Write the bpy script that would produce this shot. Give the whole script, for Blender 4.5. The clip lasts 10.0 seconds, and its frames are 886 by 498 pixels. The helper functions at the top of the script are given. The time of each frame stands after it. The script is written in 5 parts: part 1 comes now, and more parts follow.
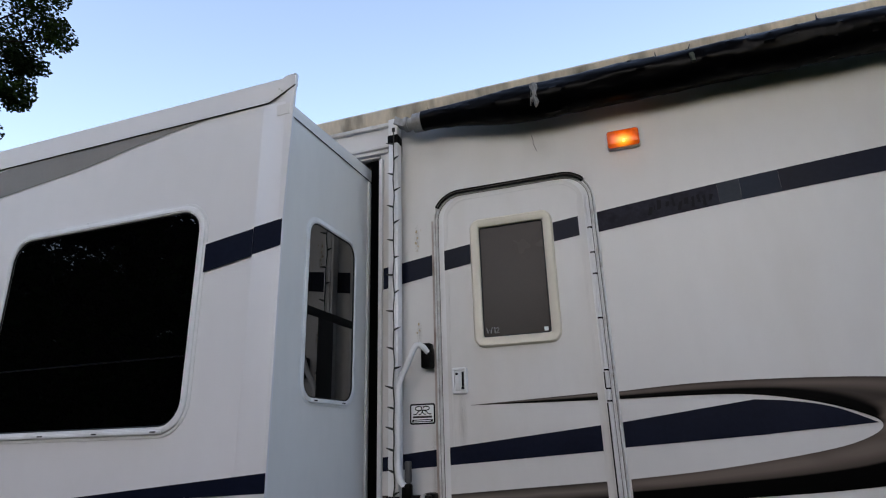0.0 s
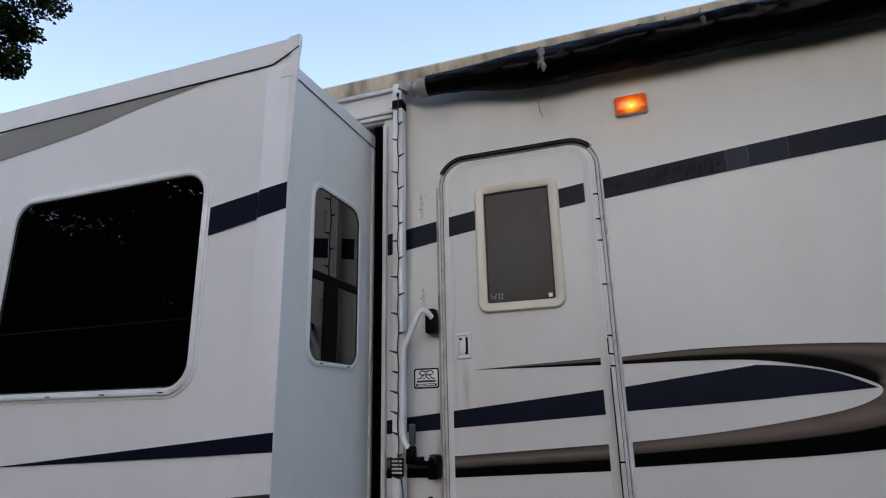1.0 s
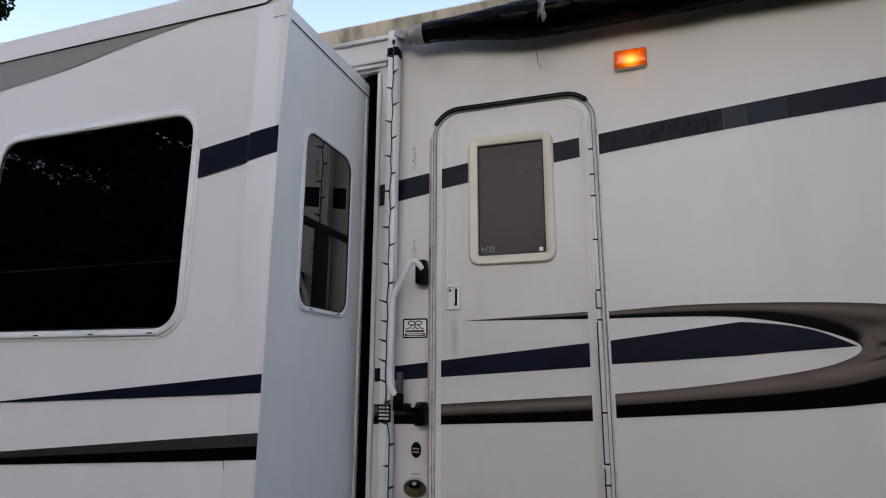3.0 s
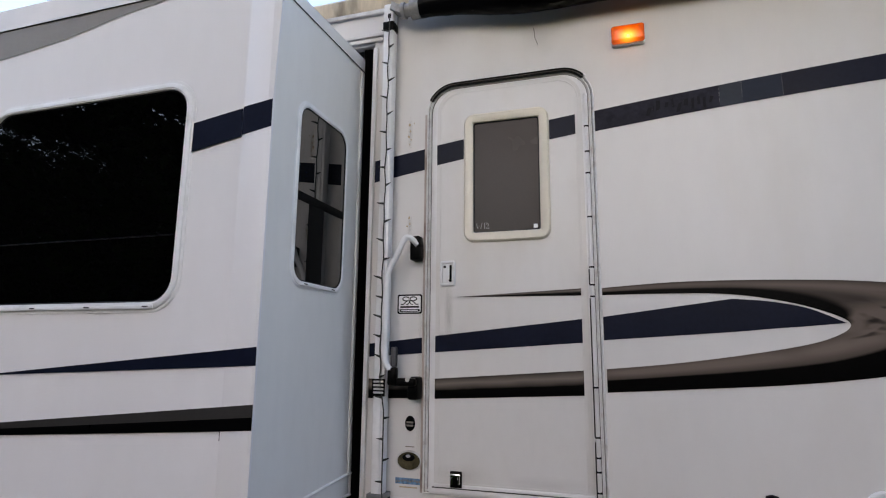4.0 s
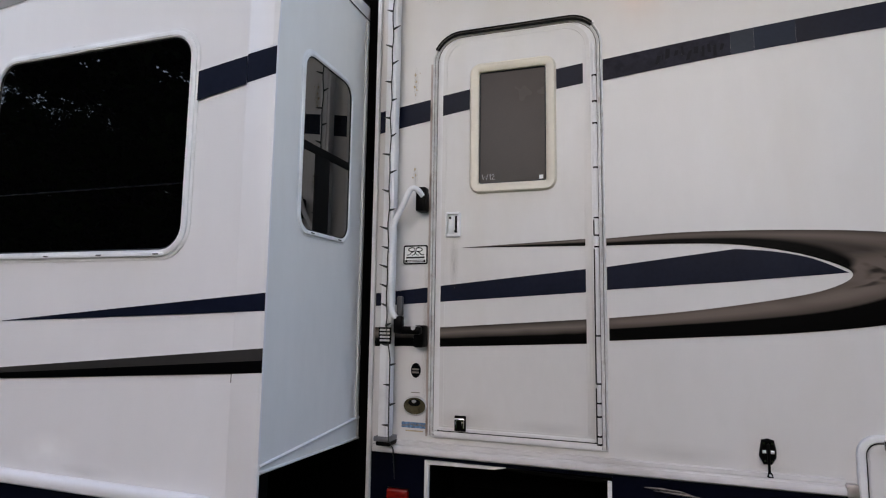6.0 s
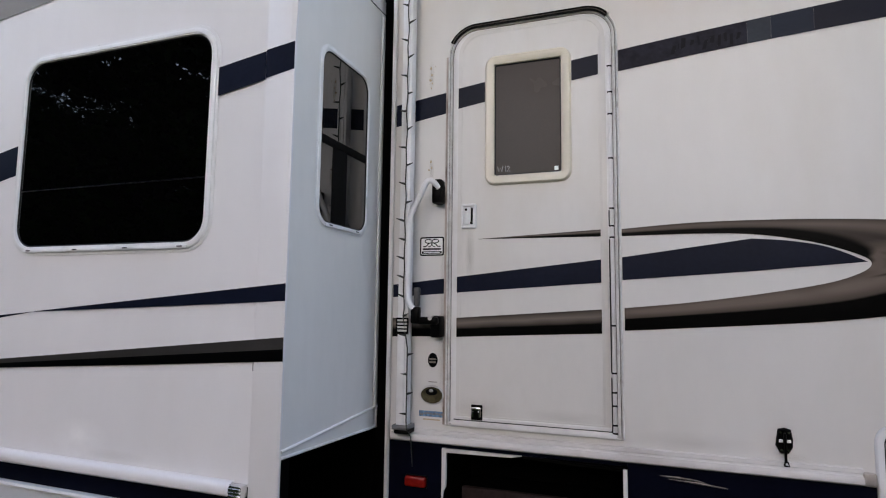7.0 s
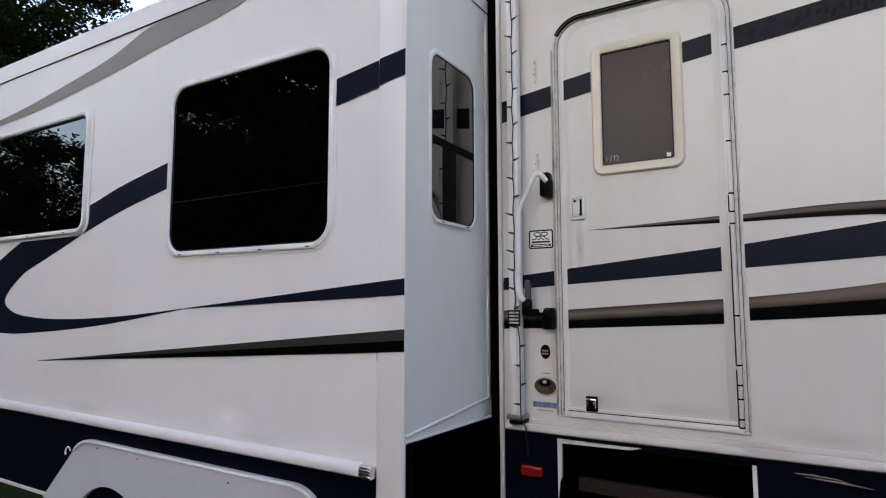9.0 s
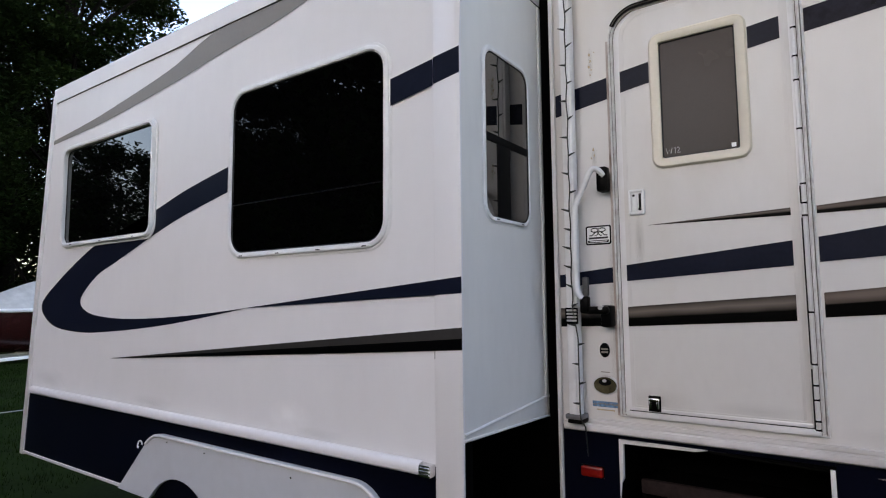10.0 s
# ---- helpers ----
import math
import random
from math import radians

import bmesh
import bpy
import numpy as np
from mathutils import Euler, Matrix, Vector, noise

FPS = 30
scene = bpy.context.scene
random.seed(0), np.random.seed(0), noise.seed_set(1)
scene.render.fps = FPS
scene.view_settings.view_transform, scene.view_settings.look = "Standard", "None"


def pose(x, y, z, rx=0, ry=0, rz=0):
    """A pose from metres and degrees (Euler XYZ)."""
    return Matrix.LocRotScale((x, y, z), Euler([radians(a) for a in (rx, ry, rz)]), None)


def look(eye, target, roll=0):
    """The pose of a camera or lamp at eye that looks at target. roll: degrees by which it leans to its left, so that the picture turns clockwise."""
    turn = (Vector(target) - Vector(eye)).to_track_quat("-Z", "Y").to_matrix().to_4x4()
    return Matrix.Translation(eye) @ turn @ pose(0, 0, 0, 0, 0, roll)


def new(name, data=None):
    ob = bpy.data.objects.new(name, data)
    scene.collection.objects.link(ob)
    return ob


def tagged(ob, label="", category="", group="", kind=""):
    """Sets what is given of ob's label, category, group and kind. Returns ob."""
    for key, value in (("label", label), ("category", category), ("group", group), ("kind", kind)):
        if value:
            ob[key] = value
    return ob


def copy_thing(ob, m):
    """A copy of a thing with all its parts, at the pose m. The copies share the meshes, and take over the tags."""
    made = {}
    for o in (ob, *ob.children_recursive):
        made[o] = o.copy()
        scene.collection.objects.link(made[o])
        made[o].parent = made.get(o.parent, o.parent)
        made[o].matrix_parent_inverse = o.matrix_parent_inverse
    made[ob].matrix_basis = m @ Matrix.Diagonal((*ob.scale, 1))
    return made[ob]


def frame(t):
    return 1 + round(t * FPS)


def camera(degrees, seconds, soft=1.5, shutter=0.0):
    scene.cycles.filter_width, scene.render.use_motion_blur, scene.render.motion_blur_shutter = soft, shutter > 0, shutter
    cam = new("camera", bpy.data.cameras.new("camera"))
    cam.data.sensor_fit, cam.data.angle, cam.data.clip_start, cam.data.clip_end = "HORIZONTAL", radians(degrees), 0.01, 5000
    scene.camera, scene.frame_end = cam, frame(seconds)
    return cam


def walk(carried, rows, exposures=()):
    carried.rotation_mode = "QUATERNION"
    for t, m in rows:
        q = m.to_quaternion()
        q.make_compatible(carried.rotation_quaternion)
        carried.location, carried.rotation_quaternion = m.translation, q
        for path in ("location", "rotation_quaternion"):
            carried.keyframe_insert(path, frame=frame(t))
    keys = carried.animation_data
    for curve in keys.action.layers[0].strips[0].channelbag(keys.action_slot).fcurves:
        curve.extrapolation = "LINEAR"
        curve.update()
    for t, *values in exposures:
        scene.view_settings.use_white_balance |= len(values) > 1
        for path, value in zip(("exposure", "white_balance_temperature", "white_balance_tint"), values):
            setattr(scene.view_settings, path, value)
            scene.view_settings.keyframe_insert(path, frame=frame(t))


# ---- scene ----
cam = camera(75.2, 10.0, soft=1.15)
PATH = [
    (0, (0.905, -2.572, 1.711), (0.292, -0.777, 2.347), -1.7),
    (0.5, (0.885, -2.58, 1.704), (0.257, -0.774, 2.292), -1.5),
    (1, (0.872, -2.568, 1.678), (0.253, -0.747, 2.227), -1.3),
    (1.5, (0.872, -2.558, 1.665), (0.266, -0.723, 2.181), -0.9),
    (2, (0.868, -2.555, 1.654), (0.262, -0.711, 2.138), -0.1),
    (2.5, (0.862, -2.552, 1.641), (0.259, -0.7, 2.094), 0.1),
    (4, (0.882, -2.55, 1.611), (0.282, -0.675, 1.966), 0.5),
    (4.5, (0.89, -2.546, 1.598), (0.292, -0.664, 1.915), 0.6),
    (5, (0.9, -2.55, 1.583), (0.285, -0.667, 1.858), 0.6),
    (5.5, (0.89, -2.555, 1.571), (0.271, -0.669, 1.81), 0.8),
    (7, (0.908, -2.588, 1.545), (0.224, -0.72, 1.745), 0.7),
    (7.5, (0.913, -2.611, 1.537), (0.161, -0.767, 1.719), 0.7),
    (8, (0.904, -2.627, 1.53), (0.055, -0.827, 1.719), 0.5),
    (8.5, (0.902, -2.649, 1.53), (-0.025, -0.887, 1.716), 0.3),
    (9, (0.889, -2.664, 1.532), (-0.108, -0.939, 1.715), -0.1),
    (9.5, (0.871, -2.67, 1.529), (-0.201, -0.991, 1.711), -0.2),
    (10, (0.853, -2.675, 1.533), (-0.283, -1.038, 1.71), -0.5),
]
EXPOSURES = [(0.0, 1.60, 7250, 14.5), (2.5, 1.64, 7500, 16), (4.0, 2.03, 7650, 16.5), (5.0, 2.10, 7650, 16.5), (7.0, 2.11, 7650, 16.5), (10.0, 2.12, 7650, 16.5)]
walk(cam, [(t, look(eye, target, roll)) for t, eye, target, roll in PATH], EXPOSURES)

# ---- light ----
world = bpy.data.worlds.new("evening_sky")
scene.world = world
world.use_nodes = True
wn, wl = world.node_tree.nodes, world.node_tree.links
sky = wn.new("ShaderNodeTexSky")
sky.sky_type = "NISHITA"
sky.sun_disc = False
sky.sun_elevation, sky.sun_rotation = radians(34), radians(178)
sky.air_density, sky.dust_density, sky.ozone_density = 1.0, 0.6, 0.15
wl.new(sky.outputs[0], wn["Background"].inputs[0])
wn["Background"].inputs[1].default_value = 0.15
sun = new("sun", bpy.data.lights.new("sun", "SUN"))
sun.data.energy, sun.data.angle, sun.data.color = 0.2, radians(55), (1.0, 0.97, 0.96)
sun.matrix_world = look((0.3, -8.3, 5.6), (0, 0, 0))


# ---- materials ----
def shader(name, colour, rough=0.5, metal=0.0, ior=1.5, spread=0.08, scale=3.0, fine=60.0, bump=0.05, stretch=(1, 1, 1), stain=None, stain_amount=0.3, stain_scale=2.0, emit=0.0, coat=0.0):
    """A surface with broad and fine variation of colour and gloss, fine relief, and stains where asked."""
    m = bpy.data.materials.new(name)
    m.use_nodes = True
    n, l = m.node_tree.nodes, m.node_tree.links
    b = n["Principled BSDF"]
    tc = n.new("ShaderNodeTexCoord")
    mp = n.new("ShaderNodeMapping")
    mp.inputs["Scale"].default_value = stretch
    l.new(tc.outputs["Object"], mp.inputs[0])
    big, small = n.new("ShaderNodeTexNoise"), n.new("ShaderNodeTexNoise")
    for node, s in ((big, scale), (small, fine)):
        node.inputs["Scale"].default_value = s
        node.inputs["Detail"].default_value = 4
        l.new(mp.outputs[0], node.inputs["Vector"])
    ramp = n.new("ShaderNodeValToRGB")
    lo, hi = [c * (1 - spread) for c in colour], [min(1, c * (1 + spread)) for c in colour]
    ramp.color_ramp.elements[0].color, ramp.color_ramp.elements[1].color = (*lo, 1), (*hi, 1)
    ramp.color_ramp.elements[0].position, ramp.color_ramp.elements[1].position = 0.3, 0.7
    mixn = n.new("ShaderNodeMath")
    mixn.operation = "MULTIPLY_ADD"
    mixn.inputs[1].default_value = 0.35
    l.new(small.outputs[0], mixn.inputs[0])
    sc = n.new("ShaderNodeMath")
    sc.operation = "MULTIPLY"
    sc.inputs[1].default_value = 0.65
    l.new(big.outputs[0], sc.inputs[0])
    l.new(sc.outputs[0], mixn.inputs[2])
    l.new(mixn.outputs[0], ramp.inputs[0])
    out = ramp.outputs[0]
    if stain:
        st = n.new("ShaderNodeTexNoise")
        st.inputs["Scale"].default_value, st.inputs["Detail"].default_value = stain_scale, 8
        l.new(mp.outputs[0], st.inputs["Vector"])
        sr = n.new("ShaderNodeValToRGB")
        sr.color_ramp.elements[0].position, sr.color_ramp.elements[1].position = 0.5, 0.72
        sr.color_ramp.elements[0].color, sr.color_ramp.elements[1].color = (0, 0, 0, 1), (stain_amount,) * 3 + (1,)
        l.new(st.outputs[0], sr.inputs[0])
        mx = n.new("ShaderNodeMix")
        mx.data_type = "RGBA"
        l.new(sr.outputs[0], mx.inputs[0])
        l.new(out, mx.inputs[6])
        mx.inputs[7].default_value = (*stain, 1)
        out = mx.outputs[2]
    l.new(out, b.inputs["Base Color"])
    rr = n.new("ShaderNodeMapRange")
    rr.inputs[3].default_value, rr.inputs[4].default_value = max(0.0, rough - 0.06), min(1, rough + 0.06)
    if rough > 0.05:
        l.new(big.outputs[0], rr.inputs[0])
        l.new(rr.outputs[0], b.inputs["Roughness"])
    else:
        b.inputs["Roughness"].default_value = rough
    b.inputs["Metallic"].default_value, b.inputs["IOR"].default_value = metal, ior
    b.inputs["Coat Weight"].default_value = coat
    if bump:
        bp = n.new("ShaderNodeBump")
        bp.inputs["Strength"].default_value, bp.inputs["Distance"].default_value = bump, 0.01
        l.new(mixn.outputs[0], bp.inputs["Height"])
        l.new(bp.outputs[0], b.inputs["Normal"])
    if emit:
        l.new(out, b.inputs["Emission Color"])
        b.inputs["Emission Strength"].default_value = emit
    return m


def across(name, stops, rough=0.3, wobble=0.1, along=3.0):
    """A printed film whose colour runs across the band (v of the UV), with a streaky wobble."""
    m = bpy.data.materials.new(name)
    m.use_nodes = True
    n, l = m.node_tree.nodes, m.node_tree.links
    b = n["Principled BSDF"]
    uv, mp, no = n.new("ShaderNodeUVMap"), n.new("ShaderNodeMapping"), n.new("ShaderNodeTexNoise")
    uv.uv_map = "UVMap"
    mp.inputs["Scale"].default_value = (along, 1.6, 1)
    l.new(uv.outputs[0], mp.inputs[0])
    l.new(mp.outputs[0], no.inputs["Vector"])
    no.inputs["Scale"].default_value, no.inputs["Detail"].default_value = 1.5, 1
    sep, ma = n.new("ShaderNodeSeparateXYZ"), n.new("ShaderNodeMath")
    l.new(uv.outputs[0], sep.inputs[0])
    ma.operation = "MULTIPLY_ADD"
    ma.inputs[1].default_value = wobble
    l.new(no.outputs[0], ma.inputs[0])
    l.new(sep.outputs[1], ma.inputs[2])
    sub = n.new("ShaderNodeMath")
    sub.operation = "SUBTRACT"
    sub.inputs[1].default_value = wobble * 0.5
    l.new(ma.outputs[0], sub.inputs[0])
    ramp = n.new("ShaderNodeValToRGB")
    e = ramp.color_ramp.elements
    while len(e) < len(stops):
        e.new(0.5)
    for k, (p, c) in enumerate(stops):
        e[k].position, e[k].color = p, (*c, 1)
    l.new(sub.outputs[0], ramp.inputs[0])
    l.new(ramp.outputs[0], b.inputs["Base Color"])
    b.inputs["Roughness"].default_value = rough
    b.inputs["IOR"].default_value = 1.12
    return m


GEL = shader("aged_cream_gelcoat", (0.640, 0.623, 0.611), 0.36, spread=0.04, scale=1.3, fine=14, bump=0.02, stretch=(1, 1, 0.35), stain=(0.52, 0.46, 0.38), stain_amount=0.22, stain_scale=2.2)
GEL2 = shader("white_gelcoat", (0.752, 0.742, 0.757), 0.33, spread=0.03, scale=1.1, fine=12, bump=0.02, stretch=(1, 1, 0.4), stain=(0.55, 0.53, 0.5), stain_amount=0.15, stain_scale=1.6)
# a paler patch low on the slide-out's wall
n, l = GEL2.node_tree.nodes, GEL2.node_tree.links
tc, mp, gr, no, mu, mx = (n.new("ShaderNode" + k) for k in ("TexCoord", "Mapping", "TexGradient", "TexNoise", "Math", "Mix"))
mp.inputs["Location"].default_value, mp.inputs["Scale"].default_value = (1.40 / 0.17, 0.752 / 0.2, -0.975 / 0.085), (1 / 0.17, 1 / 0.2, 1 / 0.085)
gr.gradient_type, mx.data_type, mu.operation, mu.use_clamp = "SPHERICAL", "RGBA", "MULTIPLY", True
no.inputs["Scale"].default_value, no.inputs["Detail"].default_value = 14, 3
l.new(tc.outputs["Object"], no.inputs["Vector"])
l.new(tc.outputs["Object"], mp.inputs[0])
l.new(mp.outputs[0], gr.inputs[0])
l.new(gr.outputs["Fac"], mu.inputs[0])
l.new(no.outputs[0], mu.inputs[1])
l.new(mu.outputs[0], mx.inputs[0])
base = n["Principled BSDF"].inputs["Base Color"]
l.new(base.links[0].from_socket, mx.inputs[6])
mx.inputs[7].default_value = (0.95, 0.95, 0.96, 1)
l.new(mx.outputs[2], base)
SIDE = shader("ribbed_side_skin", (0.73, 0.715, 0.70), 0.42, spread=0.05, scale=1.5, fine=20, bump=0.03, stretch=(1, 1, 0.3), stain=(0.5, 0.5, 0.48), stain_amount=0.2)
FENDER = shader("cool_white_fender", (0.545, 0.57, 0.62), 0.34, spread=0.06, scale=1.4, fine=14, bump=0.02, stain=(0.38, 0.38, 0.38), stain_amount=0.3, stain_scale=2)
TRIM = shader("white_moulding", (0.72, 0.71, 0.71), 0.35, spread=0.05, scale=4, stain=(0.4, 0.37, 0.33), stain_amount=0.25, stain_scale=5)
DOORGEL = shader("cream_door_skin", (0.640, 0.621, 0.605), 0.36, spread=0.035, scale=1.6, fine=30, bump=0.03, stretch=(1, 1, 0.4), stain=(0.5, 0.44, 0.35), stain_amount=0.25, stain_scale=3)
NAVY = shader("navy_film", (0.0068, 0.0092, 0.0200), 0.32, ior=1.17, spread=0.25, scale=3, bump=0.01)
FADED = shader("faded_navy_film", (0.0165, 0.0165, 0.027), 0.4, ior=1.15, spread=0.45, scale=9, bump=0.02, stain=(0.006, 0.007, 0.013), stain_amount=0.8, stain_scale=22)
MIDNAVY = shader("blue_navy_film", (0.013, 0.020, 0.037), 0.35, ior=1.17, spread=0.2, scale=3, bump=0.01)
LIGHTNAVY = shader("paler_navy_film", (0.027, 0.036, 0.050), 0.4, ior=1.2, spread=0.2, scale=5, bump=0.01)
GHOST = shader("lettering_ghost", (0.004, 0.005, 0.009), 0.4, ior=1.17, spread=0.3, bump=0)
SKIRT = shader("dark_navy_skirt", (0.0022, 0.0030, 0.0085), 0.35, ior=1.12, spread=0.3, scale=3, bump=0.01, stain=(0.012, 0.011, 0.010), stain_amount=0.12, stain_scale=5)
BLACKFILM = shader("black_film", (0.0013, 0.0013, 0.0016), 0.3, ior=1.15, spread=0.2, bump=0)
GREY = shader("warm_grey_film", (0.205, 0.182, 0.158), 0.4, spread=0.08, scale=4, bump=0)
DGREY = shader("charcoal_film", (0.032, 0.030, 0.029), 0.4, ior=1.35, spread=0.15, bump=0)
BROWN = across("bronze_band_film", ((0.0, (0.0013, 0.0013, 0.0013)), (0.40, (0.002, 0.002, 0.002)), (0.48, (0.05, 0.042, 0.036)), (0.72, (0.17, 0.142, 0.122)), (1.0, (0.045, 0.038, 0.033))), wobble=0.12)


def swoosh_film():
    """Bronze film: black along the inner edge of the upper arm, along the outer edge of the lower arm, swirled at the head."""
    m = bpy.data.materials.new("swirled_bronze_film")
    m.use_nodes = True
    n, l = m.node_tree.nodes, m.node_tree.links
    b = n["Principled BSDF"]
    uv, sep = n.new("ShaderNodeUVMap"), n.new("ShaderNodeSeparateXYZ")
    uv.uv_map = "UVMap"
    l.new(uv.outputs[0], sep.inputs[0])
    mp, no = n.new("ShaderNodeMapping"), n.new("ShaderNodeTexNoise")
    mp.inputs["Scale"].default_value = (5.0, 1.1, 1)
    l.new(uv.outputs[0], mp.inputs[0])
    l.new(mp.outputs[0], no.inputs["Vector"])
    no.inputs["Scale"].default_value, no.inputs["Detail"].default_value, no.inputs["Distortion"].default_value = 1.3, 0, 1.0

    def maths(op, a, b2, c=None):
        k = n.new("ShaderNodeMath")
        k.operation = op
        for i, v in enumerate((a, b2, c)):
            if v is None:
                continue
            if isinstance(v, (int, float)):
                k.inputs[i].default_value = v
            else:
                l.new(v, k.inputs[i])
        return k.outputs[0]

    def smooth(x, a, b2, lo, hi):
        k = n.new("ShaderNodeMapRange")
        k.interpolation_type = "SMOOTHSTEP"
        for i, v in enumerate((x, a, b2, lo, hi)):
            if isinstance(v, (int, float)):
                k.inputs[i].default_value = v
            else:
                l.new(v, k.inputs[i])
        return k.outputs[0]

    u, v = sep.outputs[0], sep.outputs[1]
    head = maths("MULTIPLY", smooth(u, 0.30, 0.42, 0.0, 1.0), smooth(u, 0.56, 0.66, 1.0, 0.0))
    amount = maths("MULTIPLY_ADD", head, 0.10, 0.05)
    shift = maths("MULTIPLY", maths("SUBTRACT", no.outputs[0], 0.5), amount)
    vv = maths("ADD", v, shift)
    # black along the inner edge of the upper arm, thinning to nothing round the nose
    inner = maths("MULTIPLY", smooth(u, 0.20, 0.45, 0.42, 0.06), smooth(u, 0.44, 0.56, 1.0, -0.4))
    soft = smooth(u, 0.25, 0.45, 0.10, 0.025)
    black_in = smooth(vv, maths("SUBTRACT", inner, soft), maths("ADD", inner, soft), 1.0, 0.0)
    # black along the outer side of the lower arm
    outer = maths("ADD", smooth(u, 0.40, 0.54, 1.3, 0.34), smooth(u, 0.58, 0.74, 0.0, 0.14))
    black_out = smooth(vv, maths("SUBTRACT", outer, 0.03), maths("ADD", outer, 0.04), 0.0, 1.0)
    mp2, no2 = n.new("ShaderNodeMapping"), n.new("ShaderNodeTexNoise")
    mp2.inputs["Scale"].default_value = (11.0, 5.0, 1)
    l.new(uv.outputs[0], mp2.inputs[0])
    l.new(mp2.outputs[0], no2.inputs["Vector"])
    no2.inputs["Scale"].default_value, no2.inputs["Detail"].default_value, no2.inputs["Distortion"].default_value = 1.0, 1.5, 0.5
    streak = maths("MULTIPLY", maths("MULTIPLY", smooth(no2.outputs[0], 0.50, 0.66, 0.0, 0.8), head), smooth(v, 0.05, 0.12, 0.0, 1.0))
    black = maths("MAXIMUM", maths("MAXIMUM", black_in, black_out), streak)
    mid = smooth(u, 0.30, 0.60, 0.72, 0.20)
    glow = smooth(maths("ABSOLUTE", maths("SUBTRACT", vv, mid), 0.0), 0.0, 0.32, 1.0, 0.25)
    tone = maths("MULTIPLY", glow, smooth(no.outputs[0], 0.25, 0.75, 0.75, 1.1))
    tone = maths("MAXIMUM", tone, maths("MULTIPLY", head, 0.8))
    r = n.new("ShaderNodeValToRGB")
    e = r.color_ramp.elements
    e[0].color, e[1].color = (0.03, 0.025, 0.022, 1), (0.165, 0.130, 0.110, 1)
    l.new(tone, r.inputs[0])
    mx = n.new("ShaderNodeMix")
    mx.data_type = "RGBA"
    l.new(black, mx.inputs[0])
    l.new(r.outputs[0], mx.inputs[6])
    mx.inputs[7].default_value = (0.0013, 0.0013, 0.0013, 1)
    l.new(mx.outputs[2], b.inputs["Base Color"])
    b.inputs["Roughness"].default_value, b.inputs["IOR"].default_value = 0.3, 1.12
    return m


SWOOSH = swoosh_film()
WHITERAIL = shader("bright_white_rail", (0.72, 0.71, 0.715), 0.3, spread=0.06, scale=4, fine=50, stretch=(0.4, 1, 1), stain=(0.45, 0.43, 0.40), stain_amount=0.2, stain_scale=6)
RAILM = shader("weathered_rail", (0.60, 0.58, 0.575), 0.42, spread=0.10, scale=4, fine=50, stretch=(0.4, 1, 1), stain=(0.28, 0.25, 0.23), stain_amount=0.5, stain_scale=7)
RUBBER = shader("black_rubber", (0.008, 0.008, 0.009), 0.6, ior=1.3, spread=0.3, scale=9, bump=0.1)
PLASTIC = shader("black_plastic", (0.0016, 0.0016, 0.0016), 0.4, ior=1.13, spread=0.2, scale=8, bump=0.05)
FLATBLACK = shader("matt_black_sash", (0.004, 0.004, 0.004), 0.7, ior=1.15, spread=0.2, bump=0)
GLASS = shader("dark_tinted_glass", (0.0008, 0.0008, 0.001), 0.012, ior=1.6, spread=0.1, bump=0)
SIDEGLASS = shader("mirror_tinted_glass", (0.002, 0.002, 0.002), 0.012, ior=1.85, spread=0.1, bump=0)
FROST = shader("smoked_textured_glass", (0.0195, 0.0115, 0.0083), 0.26, ior=1.27, spread=0.3, scale=2.2, fine=160, bump=0.015)
ALU = shader("dull_aluminium", (0.58, 0.57, 0.56), 0.38, metal=0.5, spread=0.1, scale=6, fine=80, stain=(0.25, 0.19, 0.15), stain_amount=0.6, stain_scale=9)
RUST = shader("rust_stained_frame", (0.74, 0.725, 0.715), 0.32, metal=0.1, spread=0.07, scale=6, stain=(0.34, 0.25, 0.20), stain_amount=0.4, stain_scale=26)
SEAM = shader("pale_grimy_seam", (0.50, 0.48, 0.47), 0.6, spread=0.25, scale=9, stretch=(1, 1, 0.3))
# Grime of the door seams; the drip cap's painted highlight uses it too.
DIRTSHEEN = shader("grimy_seam_and_sheen", (0.13, 0.115, 0.105), 0.6, spread=0.4, scale=14, stretch=(1, 1, 0.3))
DULLALU = shader("weathered_grey_aluminium", (0.30, 0.30, 0.30), 0.5, metal=0.3, spread=0.25, scale=14, stain=(0.08, 0.07, 0.06), stain_amount=0.6, stain_scale=18)
RUSTY = shader("rust_streaked_jamb", (0.40, 0.34, 0.31), 0.6, spread=0.3, scale=18, fine=90, stretch=(1, 1, 0.3), stain=(0.11, 0.055, 0.035), stain_amount=0.9, stain_scale=24)
CHROME = shader("worn_chrome", (0.75, 0.75, 0.76), 0.18, metal=1.0, spread=0.1, scale=9, stain=(0.25, 0.24, 0.22), stain_amount=0.5, stain_scale=14)
DULLCHROME = shader("dull_chrome", (0.06, 0.06, 0.064), 0.3, metal=1.0, spread=0.5, scale=30)
CREAM = shader("yellowed_plastic", (0.69, 0.630, 0.52), 0.42, spread=0.05, scale=6, bump=0.02)
WHITEP = shader("white_enamel", (0.74, 0.74, 0.75), 0.3, spread=0.04, scale=6, bump=0.02, stain=(0.4, 0.38, 0.35), stain_amount=0.3, stain_scale=8)
MOULD = shader("mould_stained_gutter", (0.60, 0.515, 0.40), 0.7, spread=0.25, scale=5, fine=60, stretch=(1, 1, 0.25), stain=(0.09, 0.08, 0.06), stain_amount=0.9, stain_scale=7)
